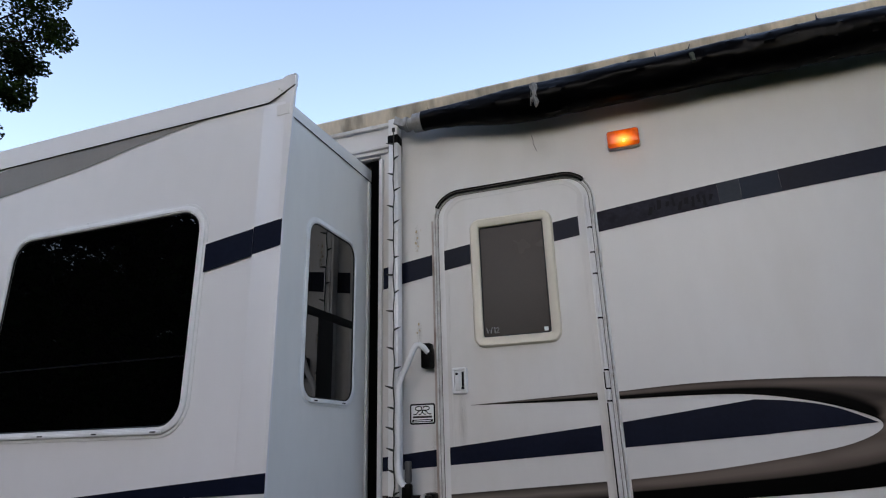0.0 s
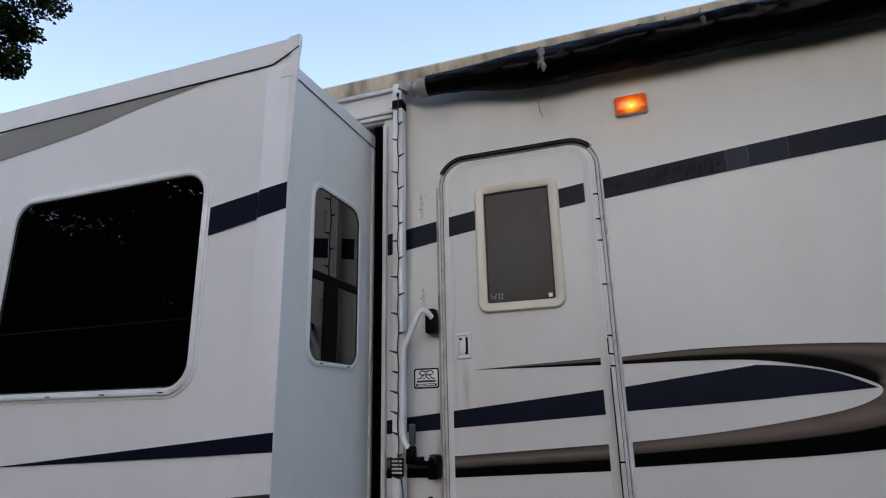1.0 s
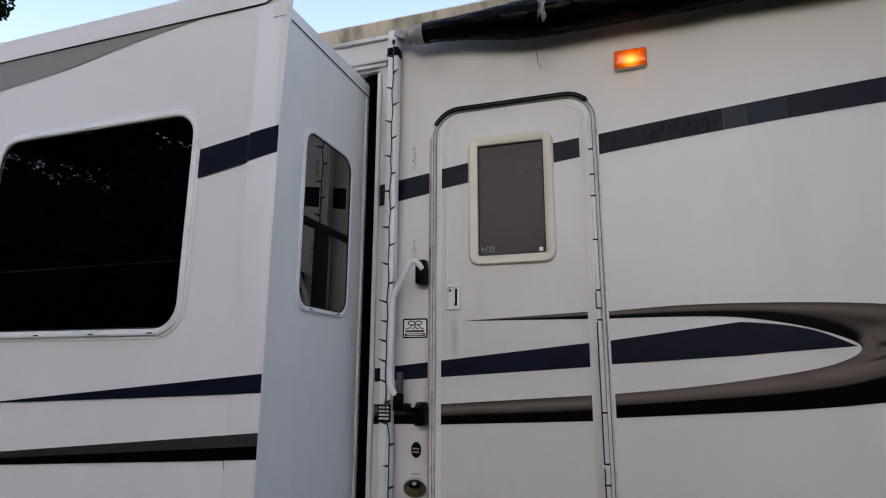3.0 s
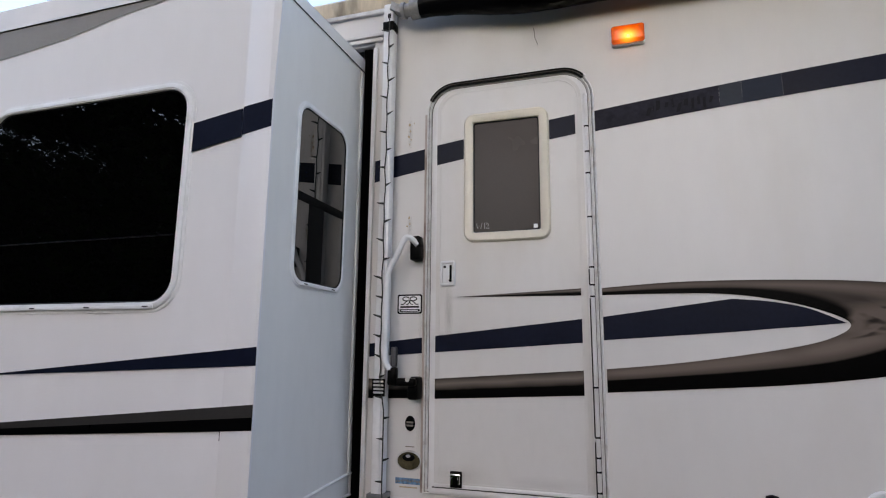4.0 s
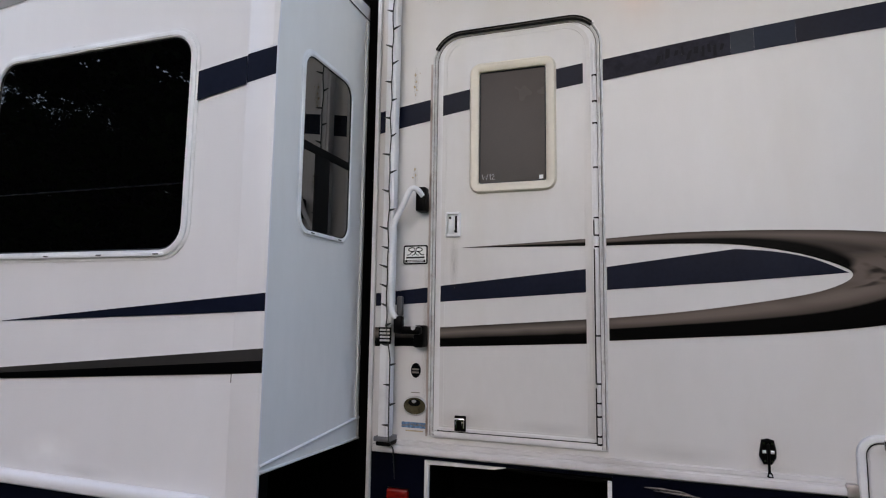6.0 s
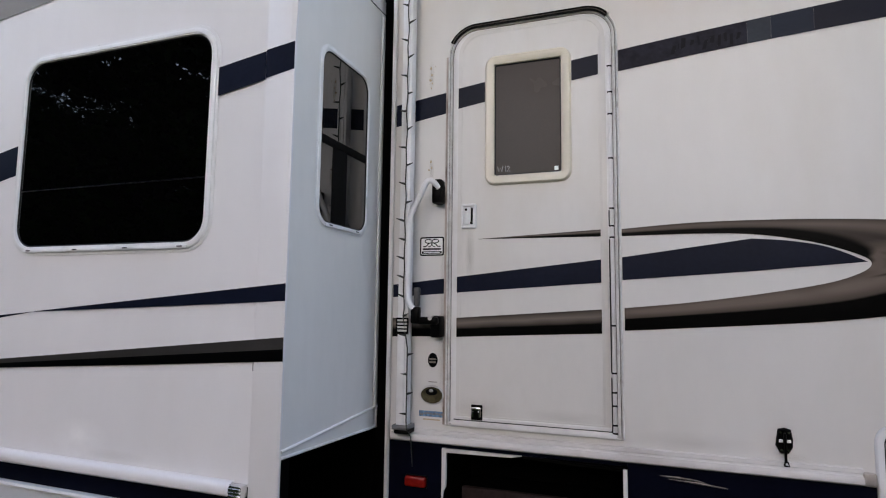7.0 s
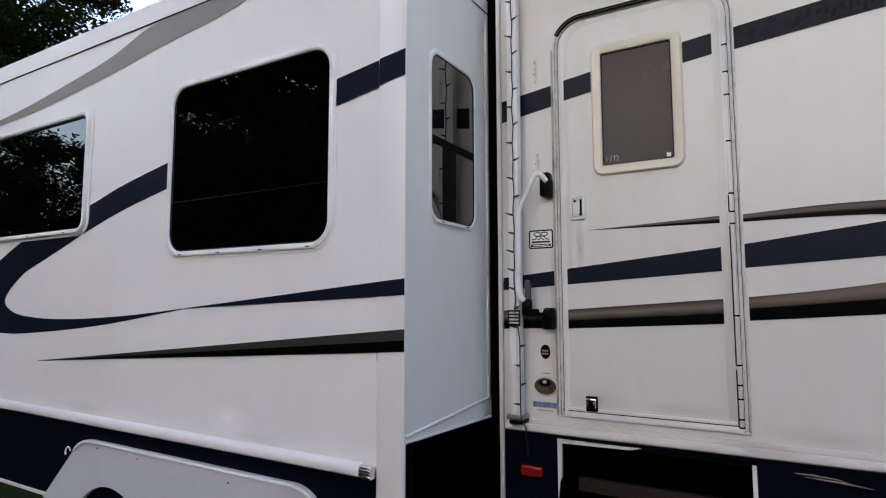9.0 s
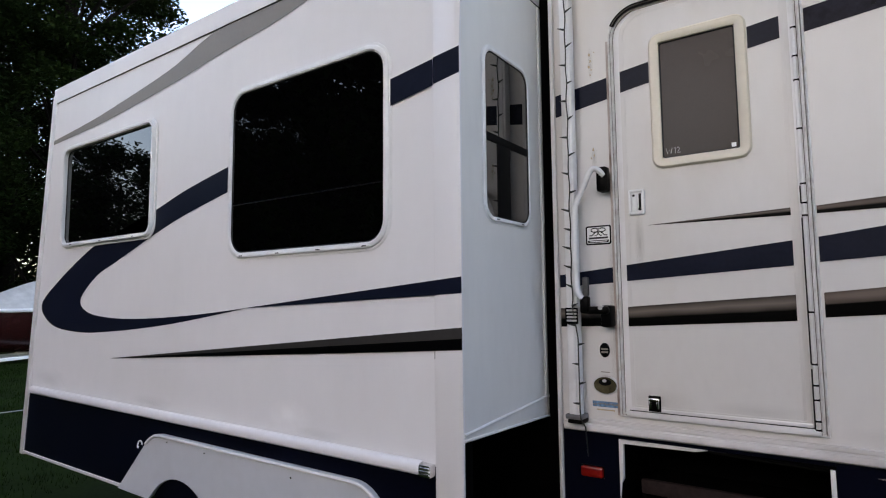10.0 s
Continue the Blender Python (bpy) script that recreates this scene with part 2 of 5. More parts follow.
VINYL = shader("black_awning_vinyl", (0.0012, 0.0012, 0.0018), 0.30, ior=1.16, spread=0.3, scale=7, fine=30, bump=0.2)
FRAY = shader("frayed_grey_cloth", (0.22, 0.215, 0.21), 0.8, spread=0.5, scale=30, bump=0.3)
AMBER = shader("amber_lens", (0.45, 0.055, 0.0), 0.25, spread=0.25, scale=40, bump=0.1, emit=0.20)
n, l = AMBER.node_tree.nodes, AMBER.node_tree.links
tc, mp, gr, ramp, ms = (n.new("ShaderNode" + k) for k in ("TexCoord", "Mapping", "TexGradient", "ValToRGB", "Math"))
mp.inputs["Location"].default_value, mp.inputs["Scale"].default_value = (-0.943 / 0.065, 0.053 / 0.065, -3.016 / 0.055), (1 / 0.065, 1 / 0.065, 1 / 0.055)
gr.gradient_type = "SPHERICAL"
l.new(tc.outputs["Object"], mp.inputs[0])
l.new(mp.outputs[0], gr.inputs[0])
ramp.color_ramp.elements[0].position = 0.25
ramp.color_ramp.elements[0].color, ramp.color_ramp.elements[1].color = (0.90, 0.125, 0.0, 1), (1.0, 0.62, 0.05, 1)
l.new(gr.outputs["Fac"], ramp.inputs[0])
l.new(ramp.outputs[0], n["Principled BSDF"].inputs["Emission Color"])
ms.operation = "MULTIPLY_ADD"
ms.inputs[1].default_value, ms.inputs[2].default_value = 0.46, 0.08
l.new(gr.outputs["Fac"], ms.inputs[0])
l.new(ms.outputs[0], n["Principled BSDF"].inputs["Emission Strength"])
BULB = shader("lit_bulb", (1.0, 0.55, 0.10), 0.4, spread=0.05, emit=0.7)
REDLENS = shader("red_lens", (0.20, 0.008, 0.006), 0.2, spread=0.2, scale=30, bump=0.05)
BLUEINK = shader("blue_label_film", (0.10, 0.20, 0.33), 0.5, spread=0.6, scale=60, bump=0)
LABELW = shader("white_label_film", (0.78, 0.78, 0.78), 0.4, spread=0.05, bump=0)
TREAD = shader("dusty_step_steel", (0.027, 0.019, 0.019), 0.75, ior=1.15, spread=0.4, scale=8, bump=0.2)
# Near-black of the underbody also stands in for shade in gaps and recesses.
DARK = shader("black_underbody_and_shade", (0.0018, 0.0018, 0.0018), 0.9, ior=1.08, spread=0.4, scale=4, bump=0.1)
GRASS = shader("mown_grass", (0.0068, 0.0155, 0.0020), 0.95, ior=1.1, spread=0.5, scale=1.2, fine=30, bump=0.5)
BARK = shader("bark", (0.007, 0.006, 0.005), 0.95, ior=1.12, spread=0.4, scale=5, bump=0.6, stretch=(1, 1, 0.2))
LEAF = shader("oak_leaves", (0.0065, 0.0135, 0.0032), 0.8, ior=1.12, spread=0.5, scale=0.8, bump=0)
HULL = shader("maroon_boat_hull", (0.028, 0.006, 0.007), 0.25, spread=0.1, bump=0)
TARP = shader("pale_boat_cover", (0.40, 0.40, 0.40), 0.8, spread=0.2, scale=5, bump=0.2)

# ---- shape helpers ----
MAIN = Matrix(((1, 0, 0, 0), (0, 0, -1, 0), (0, 1, 0, 0), (0, 0, 0, 1)))          # u, v, w -> x, z, outwards
FRONT_Y = -0.752
FRONT = Matrix.Translation((0, FRONT_Y, 0)) @ MAIN
SIDE_X = -0.39
SIDEM = Matrix(((0, 0, 1, SIDE_X), (1, 0, 0, 0), (0, 1, 0, 0), (0, 0, 0, 1)))     # u, v, w -> y, z, +x


def part(name, bm, material, parent=None, label="", smooth=True, place=None):
    """Links a bmesh as one mesh object, under a thing or a part."""
    if place is not None:
        bm.transform(place)
    bmesh.ops.recalc_face_normals(bm, faces=bm.faces)
    me = bpy.data.meshes.new(name)
    bm.to_mesh(me)
    bm.free()
    me.materials.append(material)
    if smooth:
        me.set_sharp_from_angle(angle=radians(35))
        for p in me.polygons:
            p.use_smooth = True
    ob = new(name, me)
    if parent:
        ob.parent = parent
    return tagged(ob, label)


def thing(name, label, category, group="", kind="", at=(0, 0, 0)):
    ob = new(name)
    ob.location = at
    ob.empty_display_size = 0.1
    return tagged(ob, label, category, group, kind)


def outline(u0, v0, u1, v1, rt, rb=None, n=7):
    """A rectangle with rounded corners: rt above, rb below."""
    rb = rt if rb is None else rb
    pts = []
    for cu, cv, r, a in ((u1, v0, rb, -90), (u1, v1, rt, 0), (u0, v1, rt, 90), (u0, v0, rb, 180)):
        r = max(r, 0.0005)
        su, sv = (-1 if cu == u1 else 1), (-1 if cv == v1 else 1)
        for k in range(n + 1):
            t = radians(a + 90 * k / n)
            pts.append((cu + su * r + r * math.cos(t), cv + sv * r + r * math.sin(t)))
    return pts


def ring(bm, u0, v0, u1, v1, rt, rb, profile, fill=False):
    """Rounded frame: profile is a list of (inset, height) from the outside inwards."""
    loops = []
    for inset, w in profile:
        pts = outline(u0 + inset, v0 + inset, u1 - inset, v1 - inset, rt - inset, (rb if rb is not None else rt) - inset)
        loops.append([bm.verts.new((u, v, w)) for u, v in pts])
    for a, b in zip(loops, loops[1:]):
        for k in range(len(a)):
            bm.faces.new((a[k], a[(k + 1) % len(a)], b[(k + 1) % len(a)], b[k]))
    if fill:
        bm.faces.new(loops[-1])
    return bm


def slab(bm, pts, w0, w1, edge=0.0):
    """An outline given depth, with an eased front edge."""
    cu, cv = sum(p[0] for p in pts) / len(pts), sum(p[1] for p in pts) / len(pts)
    rows = [[bm.verts.new((u, v, w0)) for u, v in pts], [bm.verts.new((u, v, w1 - edge)) for u, v in pts]]
    if edge:
        rows.append([bm.verts.new((u + (cu - u) * min(0.4, edge / max(1e-4, math.hypot(cu - u, cv - v))), v + (cv - v) * min(0.4, edge / max(1e-4, math.hypot(cu - u, cv - v))), w1)) for u, v in pts])
    for a, b in zip(rows, rows[1:]):
        for k in range(len(a)):
            bm.faces.new((a[k], a[(k + 1) % len(a)], b[(k + 1) % len(a)], b[k]))
    bm.faces.new(rows[-1])
    bm.faces.new(rows[0][::-1])
    return bm


def block(bm, u0, u1, v0, v1, w0, w1, bevel=0.003, segments=2):
    g = bmesh.ops.create_cube(bm, size=1)["verts"]
    for p in g:
        p.co = Vector((u0 + (p.co.x + 0.5) * (u1 - u0), v0 + (p.co.y + 0.5) * (v1 - v0), w0 + (p.co.z + 0.5) * (w1 - w0)))
    if bevel:
        edges = list({e for p in g for e in p.link_edges})
        bmesh.ops.bevel(bm, geom=edges, offset=bevel, segments=segments, affect="EDGES", profile=0.5)
    return bm


def sheet(bm, u0, u1, v0, v1, w0, w1, holes=()):
    """A wall with thickness and rectangular openings that go through it."""
    us = sorted({u0, u1, *(h[0] for h in holes), *(h[2] for h in holes)})
    vs = sorted({v0, v1, *(h[1] for h in holes), *(h[3] for h in holes)})
    us, vs = [u for u in us if u0 <= u <= u1], [v for v in vs if v0 <= v <= v1]
    solid = lambda i, j: 0 <= i < len(us) - 1 and 0 <= j < len(vs) - 1 and not any(h[0] <= us[i] < h[2] and h[1] <= vs[j] < h[3] for h in holes)
    vert = {}

    def p(i, j, w):
        if (i, j, w) not in vert:
            vert[i, j, w] = bm.verts.new((us[i], vs[j], w))
        return vert[i, j, w]

    for i in range(len(us) - 1):
        for j in range(len(vs) - 1):
            if not solid(i, j):
                continue
            for w in (w0, w1):
                bm.faces.new((p(i, j, w), p(i + 1, j, w), p(i + 1, j + 1, w), p(i, j + 1, w)))
            for di, dj, a, b in ((-1, 0, (i, j), (i, j + 1)), (1, 0, (i + 1, j), (i + 1, j + 1)), (0, -1, (i, j), (i + 1, j)), (0, 1, (i, j + 1), (i + 1, j + 1))):
                if not solid(i + di, j + dj):
                    bm.faces.new((p(*a, w0), p(*b, w0), p(*b, w1), p(*a, w1)))
    return bm


def band(bm, top, bottom, s0, s1, n=40, w=0.002):
    """A film strip between two curves of s, with UV along and across. A curve gives v, or u and v."""
    uv = bm.loops.layers.uv.new("UVMap")
    curve = lambda f, s: f(s) if isinstance(f(s), tuple) else (s, f(s))
    rows = []
    for k in range(n + 1):
        s = s0 + (s1 - s0) * k / n
        a, b = curve(bottom, s), curve(top, s)
        rows.append([(bm.verts.new((a[0] + (b[0] - a[0]) * q, a[1] + (b[1] - a[1]) * q, w)), k / n, q) for q in (0, 0.25, 0.5, 0.75, 1)])
    for r0, r1 in zip(rows, rows[1:]):
        for q in range(4):
            cell = (r0[q], r1[q], r1[q + 1], r0[q + 1])
            f = bm.faces.new([c[0] for c in cell])
            for lp, c in zip(f.loops, cell):
                lp[uv].uv = (c[1], c[2])
    return bm


def spline(points):
    """A smooth curve through a few points, from 0 to 1."""
    pts = [points[0], *points, points[-1]]

    def at(s):
        x = max(0.0, min(0.99999, s)) * (len(points) - 1)
        k, t = int(x), x - int(x)
        a, b, c, d = pts[k:k + 4]
        return tuple(0.5 * (2 * b[i] + (c[i] - a[i]) * t + (2 * a[i] - 5 * b[i] + 4 * c[i] - d[i]) * t * t + (3 * b[i] - a[i] - 3 * c[i] + d[i]) * t ** 3) for i in range(len(b)))
    return at


def tube(bm, path, radius, sides=10, caps=True):
    """A round bar along a line of places; the radius may be a list."""
    rows, up = [], Vector((0, 0, 1))
    path = [Vector(p) for p in path]
    for k, p in enumerate(path):
        d = (path[min(k + 1, len(path) - 1)] - path[max(k - 1, 0)]).normalized()
        side = d.cross(up if abs(d.z) < 0.95 else Vector((1, 0, 0))).normalized()
        top = side.cross(d)
        r = radius[k] if isinstance(radius, list) else radius
        rows.append([bm.verts.new(p + r * (math.cos(6.28318 * q / sides) * side + math.sin(6.28318 * q / sides) * top)) for q in range(sides)])
    for a, b in zip(rows, rows[1:]):
        for q in range(sides):
            bm.faces.new((a[q], a[(q + 1) % sides], b[(q + 1) % sides], b[q]))
    if caps:
        bm.faces.new(rows[0][::-1])
        bm.faces.new(rows[-1])
    return bm


B = bmesh.new

# ---- ground and surroundings ----
bm = B()
bmesh.ops.create_grid(bm, x_segments=60, y_segments=60, size=1)
for p in bm.verts:
    far = max(abs(p.co.x), abs(p.co.y))
    k = 40 + 1500 * max(0.0, far - 0.5) ** 2
    p.co = Vector((p.co.x * k, p.co.y * k, 0.0))
    p.co.z = 0.03 * noise.noise(p.co * 0.3) - 0.03
tagged(part("ground", bm, GRASS), "dark mown grass lawn around the trailer", "lawn", kind="structure")


def tree(name, label, height, spread, base, seed, clumps=130, leaves=95, size=0.2, boughs=()):
    rnd = random.Random(seed)
    t = thing(name, label, "tree", "trees round the lawn")
    bm = B()
    lean_x, lean_y = rnd.uniform(-0.4, 0.4), rnd.uniform(-0.4, 0.4)
    trunk = [(lean_x * k / 8, lean_y * k / 8, height * 0.85 * k / 8 - 0.1) for k in range(9)]
    tube(bm, trunk, [0.026 * height * (1 - 0.85 * k / 8) for k in range(9)], 9)
    centres = []
    for k in range(clumps):
        a, h = rnd.uniform(0, 6.28318), rnd.random()
        r = spread * (0.35 + 0.65 * math.sqrt(rnd.random())) * (math.sin(3.14159 * (0.12 + 0.80 * h)) ** 0.6)
        centres.append(Vector((lean_x + r * math.cos(a), lean_y + r * math.sin(a), base + (height - base) * h)))
    if boughs:
        centres = []
        for x, y, z, rx, ry, rz, count in boughs:
            for k in range(count):
                d = Vector((rnd.gauss(0, 1), rnd.gauss(0, 1), rnd.gauss(0, 1))).normalized() * rnd.uniform(0.35, 1.0) ** 0.6
                centres.append(Vector((x + rx * d.x, y + ry * d.y, z + rz * d.z)))
    for c in centres[::9]:
        z = max(0.8, c.z - 0.25 * height * rnd.random() - 0.6)
        root = Vector((lean_x * z / height, lean_y * z / height, min(z, height * 0.8)))
        mid = root.lerp(c, 0.5) + Vector((0, 0, 0.25))
        tube(bm, [root, mid, c], [0.004 * height, 0.0025 * height, 0.001 * height], 5, False)
    part("trunk", bm, BARK, t)
    verts, faces = [], []
    for c in centres:
        cr = (0.55 if boughs else spread) * rnd.uniform(0.16, 0.27) * (3.7 if boughs else 1.0)
        for k in range(leaves):
            d = Vector((rnd.gauss(0, 1), rnd.gauss(0, 1), rnd.gauss(0, 0.7)))
            d *= min(1.0, 1.7 / d.length)
            p = c + d * (cr * 0.55)
            u = Vector((rnd.uniform(-1, 1), rnd.uniform(-1, 1), rnd.uniform(-0.6, 0.6))).normalized()
            w = u.orthogonal().normalized()
            s = size * rnd.uniform(0.6, 1.3)
            i = len(verts)
            verts += [p - u * s * 0.6, p + w * s * 0.32, p + u * s * 0.6, p - w * s * 0.32]
            faces.append((i, i + 1, i + 2, i + 3))
    me = bpy.data.meshes.new("crown")
    me.from_pydata(verts, [], faces)
    me.materials.append(LEAF)
    ob = new("crown", me)
    ob.parent = t
    return t


oak = tree("oak_tree", "tall dark green oak tree behind the trailer", 16.5, 4.0, 2.4, 3, 1, 230, 0.105, (
    (0.0, 2.6, 14.9, 2.4, 1.75, 2.2, 58), (0.2, 2.2, 11.55, 1.9, 1.35, 0.75, 30), (0.0, 1.2, 8.9, 2.3, 1.45, 1.1, 40), (0.2, 2.75, 10.0, 0.6, 0.35, 0.2, 2),
    (0.0, -1.5, 10.6, 2.8, 2.0, 3.2, 62), (0.0, -0.6, 14.6, 2.8, 2.2, 2.8, 50), (0.0, -0.6, 6.0, 2.8, 2.4, 2.4, 62), (0.0, 0.9, 4.0, 2.4, 2.0, 1.4, 36)))
oak.matrix_basis = pose(-19.98, 5.55, -0.75)
oak.scale = (1.2, 1.2, 1.2)
wood = tree("woodland_tree", "dense dark woodland tree at the lawn's edge", 15.0, 4.6, 0.5, 11, 270, 330, 0.13)
wood.matrix_basis = pose(-24.5, 5.5, 0)
# Unseen copies at negative y darken window reflections and hold back sky light.
for x, y, turn, k in ((-22.5, 0.5, 70, 1.05), (-32, 11, 200, 0.8), (-29, 2, 140, 1.2), (-25, -3.5, 33, 1.0),
                      (-20, -12, 120, 0.46), (-19.3, -14.6, 60, 0.58), (-16.6, -17.4, 110, 0.58), (-22.5, -17.5, 310, 0.6), (-21, -15.6, 40, 0.74), (-28, -4.5, 10, 0.8), (-27, -14.5, 160, 0.42), (1.5, -24, 90, 0.45), (11.5, -17, 320, 0.9), (17, -14, 45, 0.85), (-2.5, -26, 10, 0.5), (6, -25, 77, 0.45), (-31, -7, 210, 0.9), (-27, -9.6, 300, 0.62), (-34, -13, 100, 0.55), (-31, -17, 220, 0.55)):
    copy_thing(wood, pose(x, y, 0, 0, 0, turn) ).scale = (k, k, k)

maple = tree("maple_tree", "broad dark maple tree with a dense crown across the lawn", 11.5, 3.6, 1.6, 31, 165, 72, 0.31)
maple.matrix_basis = pose(-13.5, -12.5, 0)
for x, y, turn, k in ((-11.0, -16.0, 250, 1.2), (-18.5, -19.0, 200, 0.8), (-23.2, -10.2, 130, 0.66), (-8.5, -13.5, 75, 1.05)):
    copy_thing(maple, pose(x, y, 0, 0, 0, turn)).scale = (k, k, k)

# Unseen row behind the viewpoint, added to darken the walls towards the ground.
low_blocker = tree("low_sky_blocker_tree", "added low dense tree that blocks low sky and fills window reflections", 3.4, 1.8, 0.1, 41, 110, 100, 0.26)
low_blocker.matrix_basis = pose(-6.5, -9.2, 0)
for k in range(3, 12):
    copy_thing(low_blocker, pose(-10.6 + 2.05 * k, -9.2 + 0.5 * math.sin(k * 2.3), 0, 0, 0, 67 * k)).scale = (1, 1, 0.9 + 0.12 * math.sin(k * 1.7))
# More added copies fill dark window reflections; those at positive x shade the side wall.
for x, y, turn, k in ((-17.0, -16.0, 20, 1.5), (-14.0, -17.0, 140, 1.6), (-20.0, -13.2, 250, 1.35), (-11.2, -19.0, 80, 1.6), (-15.4, -13.6, 310, 1.3), (-10.6, -14.6, 190, 1.4), (-17.8, -11.6, 15, 1.15), (-8.2, -16.0, 100, 1.5), (9.6, -7.6, 0, 0.8), (9.9, -4.6, 80, 0.75), (10.2, -1.8, 160, 0.85), (10.0, 1.0, 40, 0.8)):
    copy_thing(low_blocker, pose(x, y, 0, 0, 0, turn)).scale = (k, k, k)

# Two unseen trees added to cut the steep sky light on the walls.
shade = tree("sky_blocker_tree", "unseen tall high-crowned tree added to block steep sky light", 18.5, 5.2, 9.0, 21, 170, 130, 0.30)
shade.matrix_basis = pose(0.2, -10.5, 0)
copy_thing(shade, pose(7.0, -11, 0, 0, 0, 140))

# grass blades on the stretch of lawn beside the boat
rnd = random.Random(5)
verts, faces = [], []
for k in range(26000):
    x, y = rnd.uniform(-17, -4.6), rnd.uniform(-1.5, 5)
    a, h, l = rnd.uniform(0, 6.28), rnd.uniform(0.0, 0.035), rnd.uniform(-0.03, 0.03)
    i = len(verts)
    dx, dy = 0.004 * math.cos(a), 0.004 * math.sin(a)
    verts += [(x - dx, y - dy, -0.03), (x + dx, y + dy, -0.03), (x + l, y + l * 0.5, h)]
    faces.append((i, i + 1, i + 2))
me = bpy.data.meshes.new("grass")
me.from_pydata(verts, [], faces)
me.materials.append(GRASS)
tagged(new("grass", me), "blades of dark mown grass", "grass", kind="stuff")

hose = thing("garden_hose", "thin pale garden hose lying on the grass", "hose")
part("tube", tube(B(), [(-9.5 + 0.03 * k, -1.2 + 0.1 * k, 0.012 + 0.004 * math.sin(k)) for k in range(40)], 0.007, 6), TARP, hose)

# ---- covered boat on its trailer ----
boat = thing("motor_boat", "maroon and white motor boat under a pale cover on a trailer", "boat", at=(-18.2, 4.6, 0))
prof = [(0.0, 0.20), (0.55, 0.42), (0.92, 0.85), (1.0, 1.33)]


def hull(bm, lo, hi, out=0.0):
    rows = []
    for k in range(15):
        s = k / 14
        wd = (1.0 if s < 0.55 else math.cos((s - 0.55) / 0.45 * 1.5)) * 1.05 + 0.02
        x = -2.7 + 5.6 * s
        rise = 0.28 * max(0, s - 0.5) ** 2 * 4
        rows.append([bm.verts.new((x, sg * (w * wd + out), z + rise * (1.2 - z))) for sg, seq in ((-1, prof[lo:hi][::-1]), (1, prof[lo:hi])) for w, z in seq])
    for a, b in zip(rows, rows[1:]):
        for q in range(len(a) - 1):
            bm.faces.new((a[q], b[q], b[q + 1], a[q + 1]))
    bm.faces.new(rows[0])
    return bm


part("hull", hull(B(), 0, 4), HULL, boat, "glossy maroon hull")
bm = B()
for sg in (-1, 1):
    tube(bm, [(-2.7 + 5.6 * k / 14, sg * ((1.0 if k / 14 < 0.55 else math.cos((k / 14 - 0.55) / 0.45 * 1.5)) * 1.08 + 0.02), 1.36) for k in range(15)], 0.05, 8)
part("gunwale", bm, WHITEP, boat, "white gunwale rail")
bm = B()
rows = []
for k in range(13):
    s = k / 12
    wd = (1.0 if s < 0.55 else math.cos((s - 0.55) / 0.45 * 1.4)) * 1.03
    top = 0.12 + 0.80 * math.sin(3.14159 * min(1, 0.15 + s * 0.85)) ** 1.3
    rows.append([bm.verts.new((-2.65 + 5.3 * s, wd * q, 1.37 + top * (1 - abs(q) ** 1.4) + 0.03 * noise.noise(Vector((s * 9, q * 5, 0))))) for q in [-1 + j / 5 for j in range(11)]])
for a, b in zip(rows, rows[1:]):
    for q in range(10):
        bm.faces.new((a[q], b[q], b[q + 1], a[q + 1]))
part("cover", bm, TARP, boat, "pale canvas boat cover")
bm = block(B(), -3.2, 3.6, -0.55, -0.45, 0.06, 0.15, 0.01)
block(bm, -3.2, 3.6, 0.45, 0.55, 0.06, 0.15, 0.01)
for x in (-2.8, 0, 2.5):
    block(bm, x - 0.05, x + 0.05, -1.0, 1.0, 0.05, 0.14, 0.01)
part("trailer_frame", bm, WHITEP, boat, "white painted boat trailer frame")
for sg in (-1, 1):
    part("tyre", tube(B(), [(-0.6, sg * 0.98, 0.30), (-0.6, sg * 1.18, 0.30)], 0.32, 24), RUBBER, boat)
boat.matrix_basis = pose(-18.2, 4.6, 0, 0, 0, -65)

# ---- camper trailer: main body ----
trailer = thing("camper_trailer", "cream fifth-wheel camper trailer with navy and bronze stripes", "trailer")
DOOR = (-0.018, 0.998, 0.781, 2.918)
HATCH = (1.656, 0.45, 2.52, 1.140)
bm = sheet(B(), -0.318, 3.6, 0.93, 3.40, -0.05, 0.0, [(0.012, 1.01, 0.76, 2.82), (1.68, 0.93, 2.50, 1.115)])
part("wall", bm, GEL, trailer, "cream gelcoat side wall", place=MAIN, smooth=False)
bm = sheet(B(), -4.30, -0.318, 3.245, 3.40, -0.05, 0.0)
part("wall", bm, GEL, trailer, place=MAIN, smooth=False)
bm = sheet(B(), 0.06, 2.5, 0.45, 3.40, -0.05, 0.0)
part("front_wall", bm, GEL, trailer, place=Matrix(((0, 0, 1, 3.6), (1, 0, 0, 0), (0, 1, 0, 0), (0, 0, 0, 1))), smooth=False)
part("rear_wall", sheet(B(), 0.06, 2.5, 0.45, 3.40, -0.05, 0.0), GEL, trailer, place=Matrix(((0, 0, 1, -4.25), (1, 0, 0, 0), (0, 1, 0, 0), (0, 0, 0, 1))), smooth=False)
part("far_wall", sheet(B(), -4.30, 3.6, 0.45, 3.40, -2.55, -2.5), GEL, trailer, place=MAIN, smooth=False)
part("roof", block(B(), -4.34, 3.64, 3.40, 3.47, -2.57, 0.0, 0.01), TRIM, trailer, "white roof skin", place=MAIN)
part("underbody", block(B(), -4.25, 3.55, 0.42, 0.50, -2.5, -0.10, 0.0), DARK, trailer, "black underbody", place=MAIN)
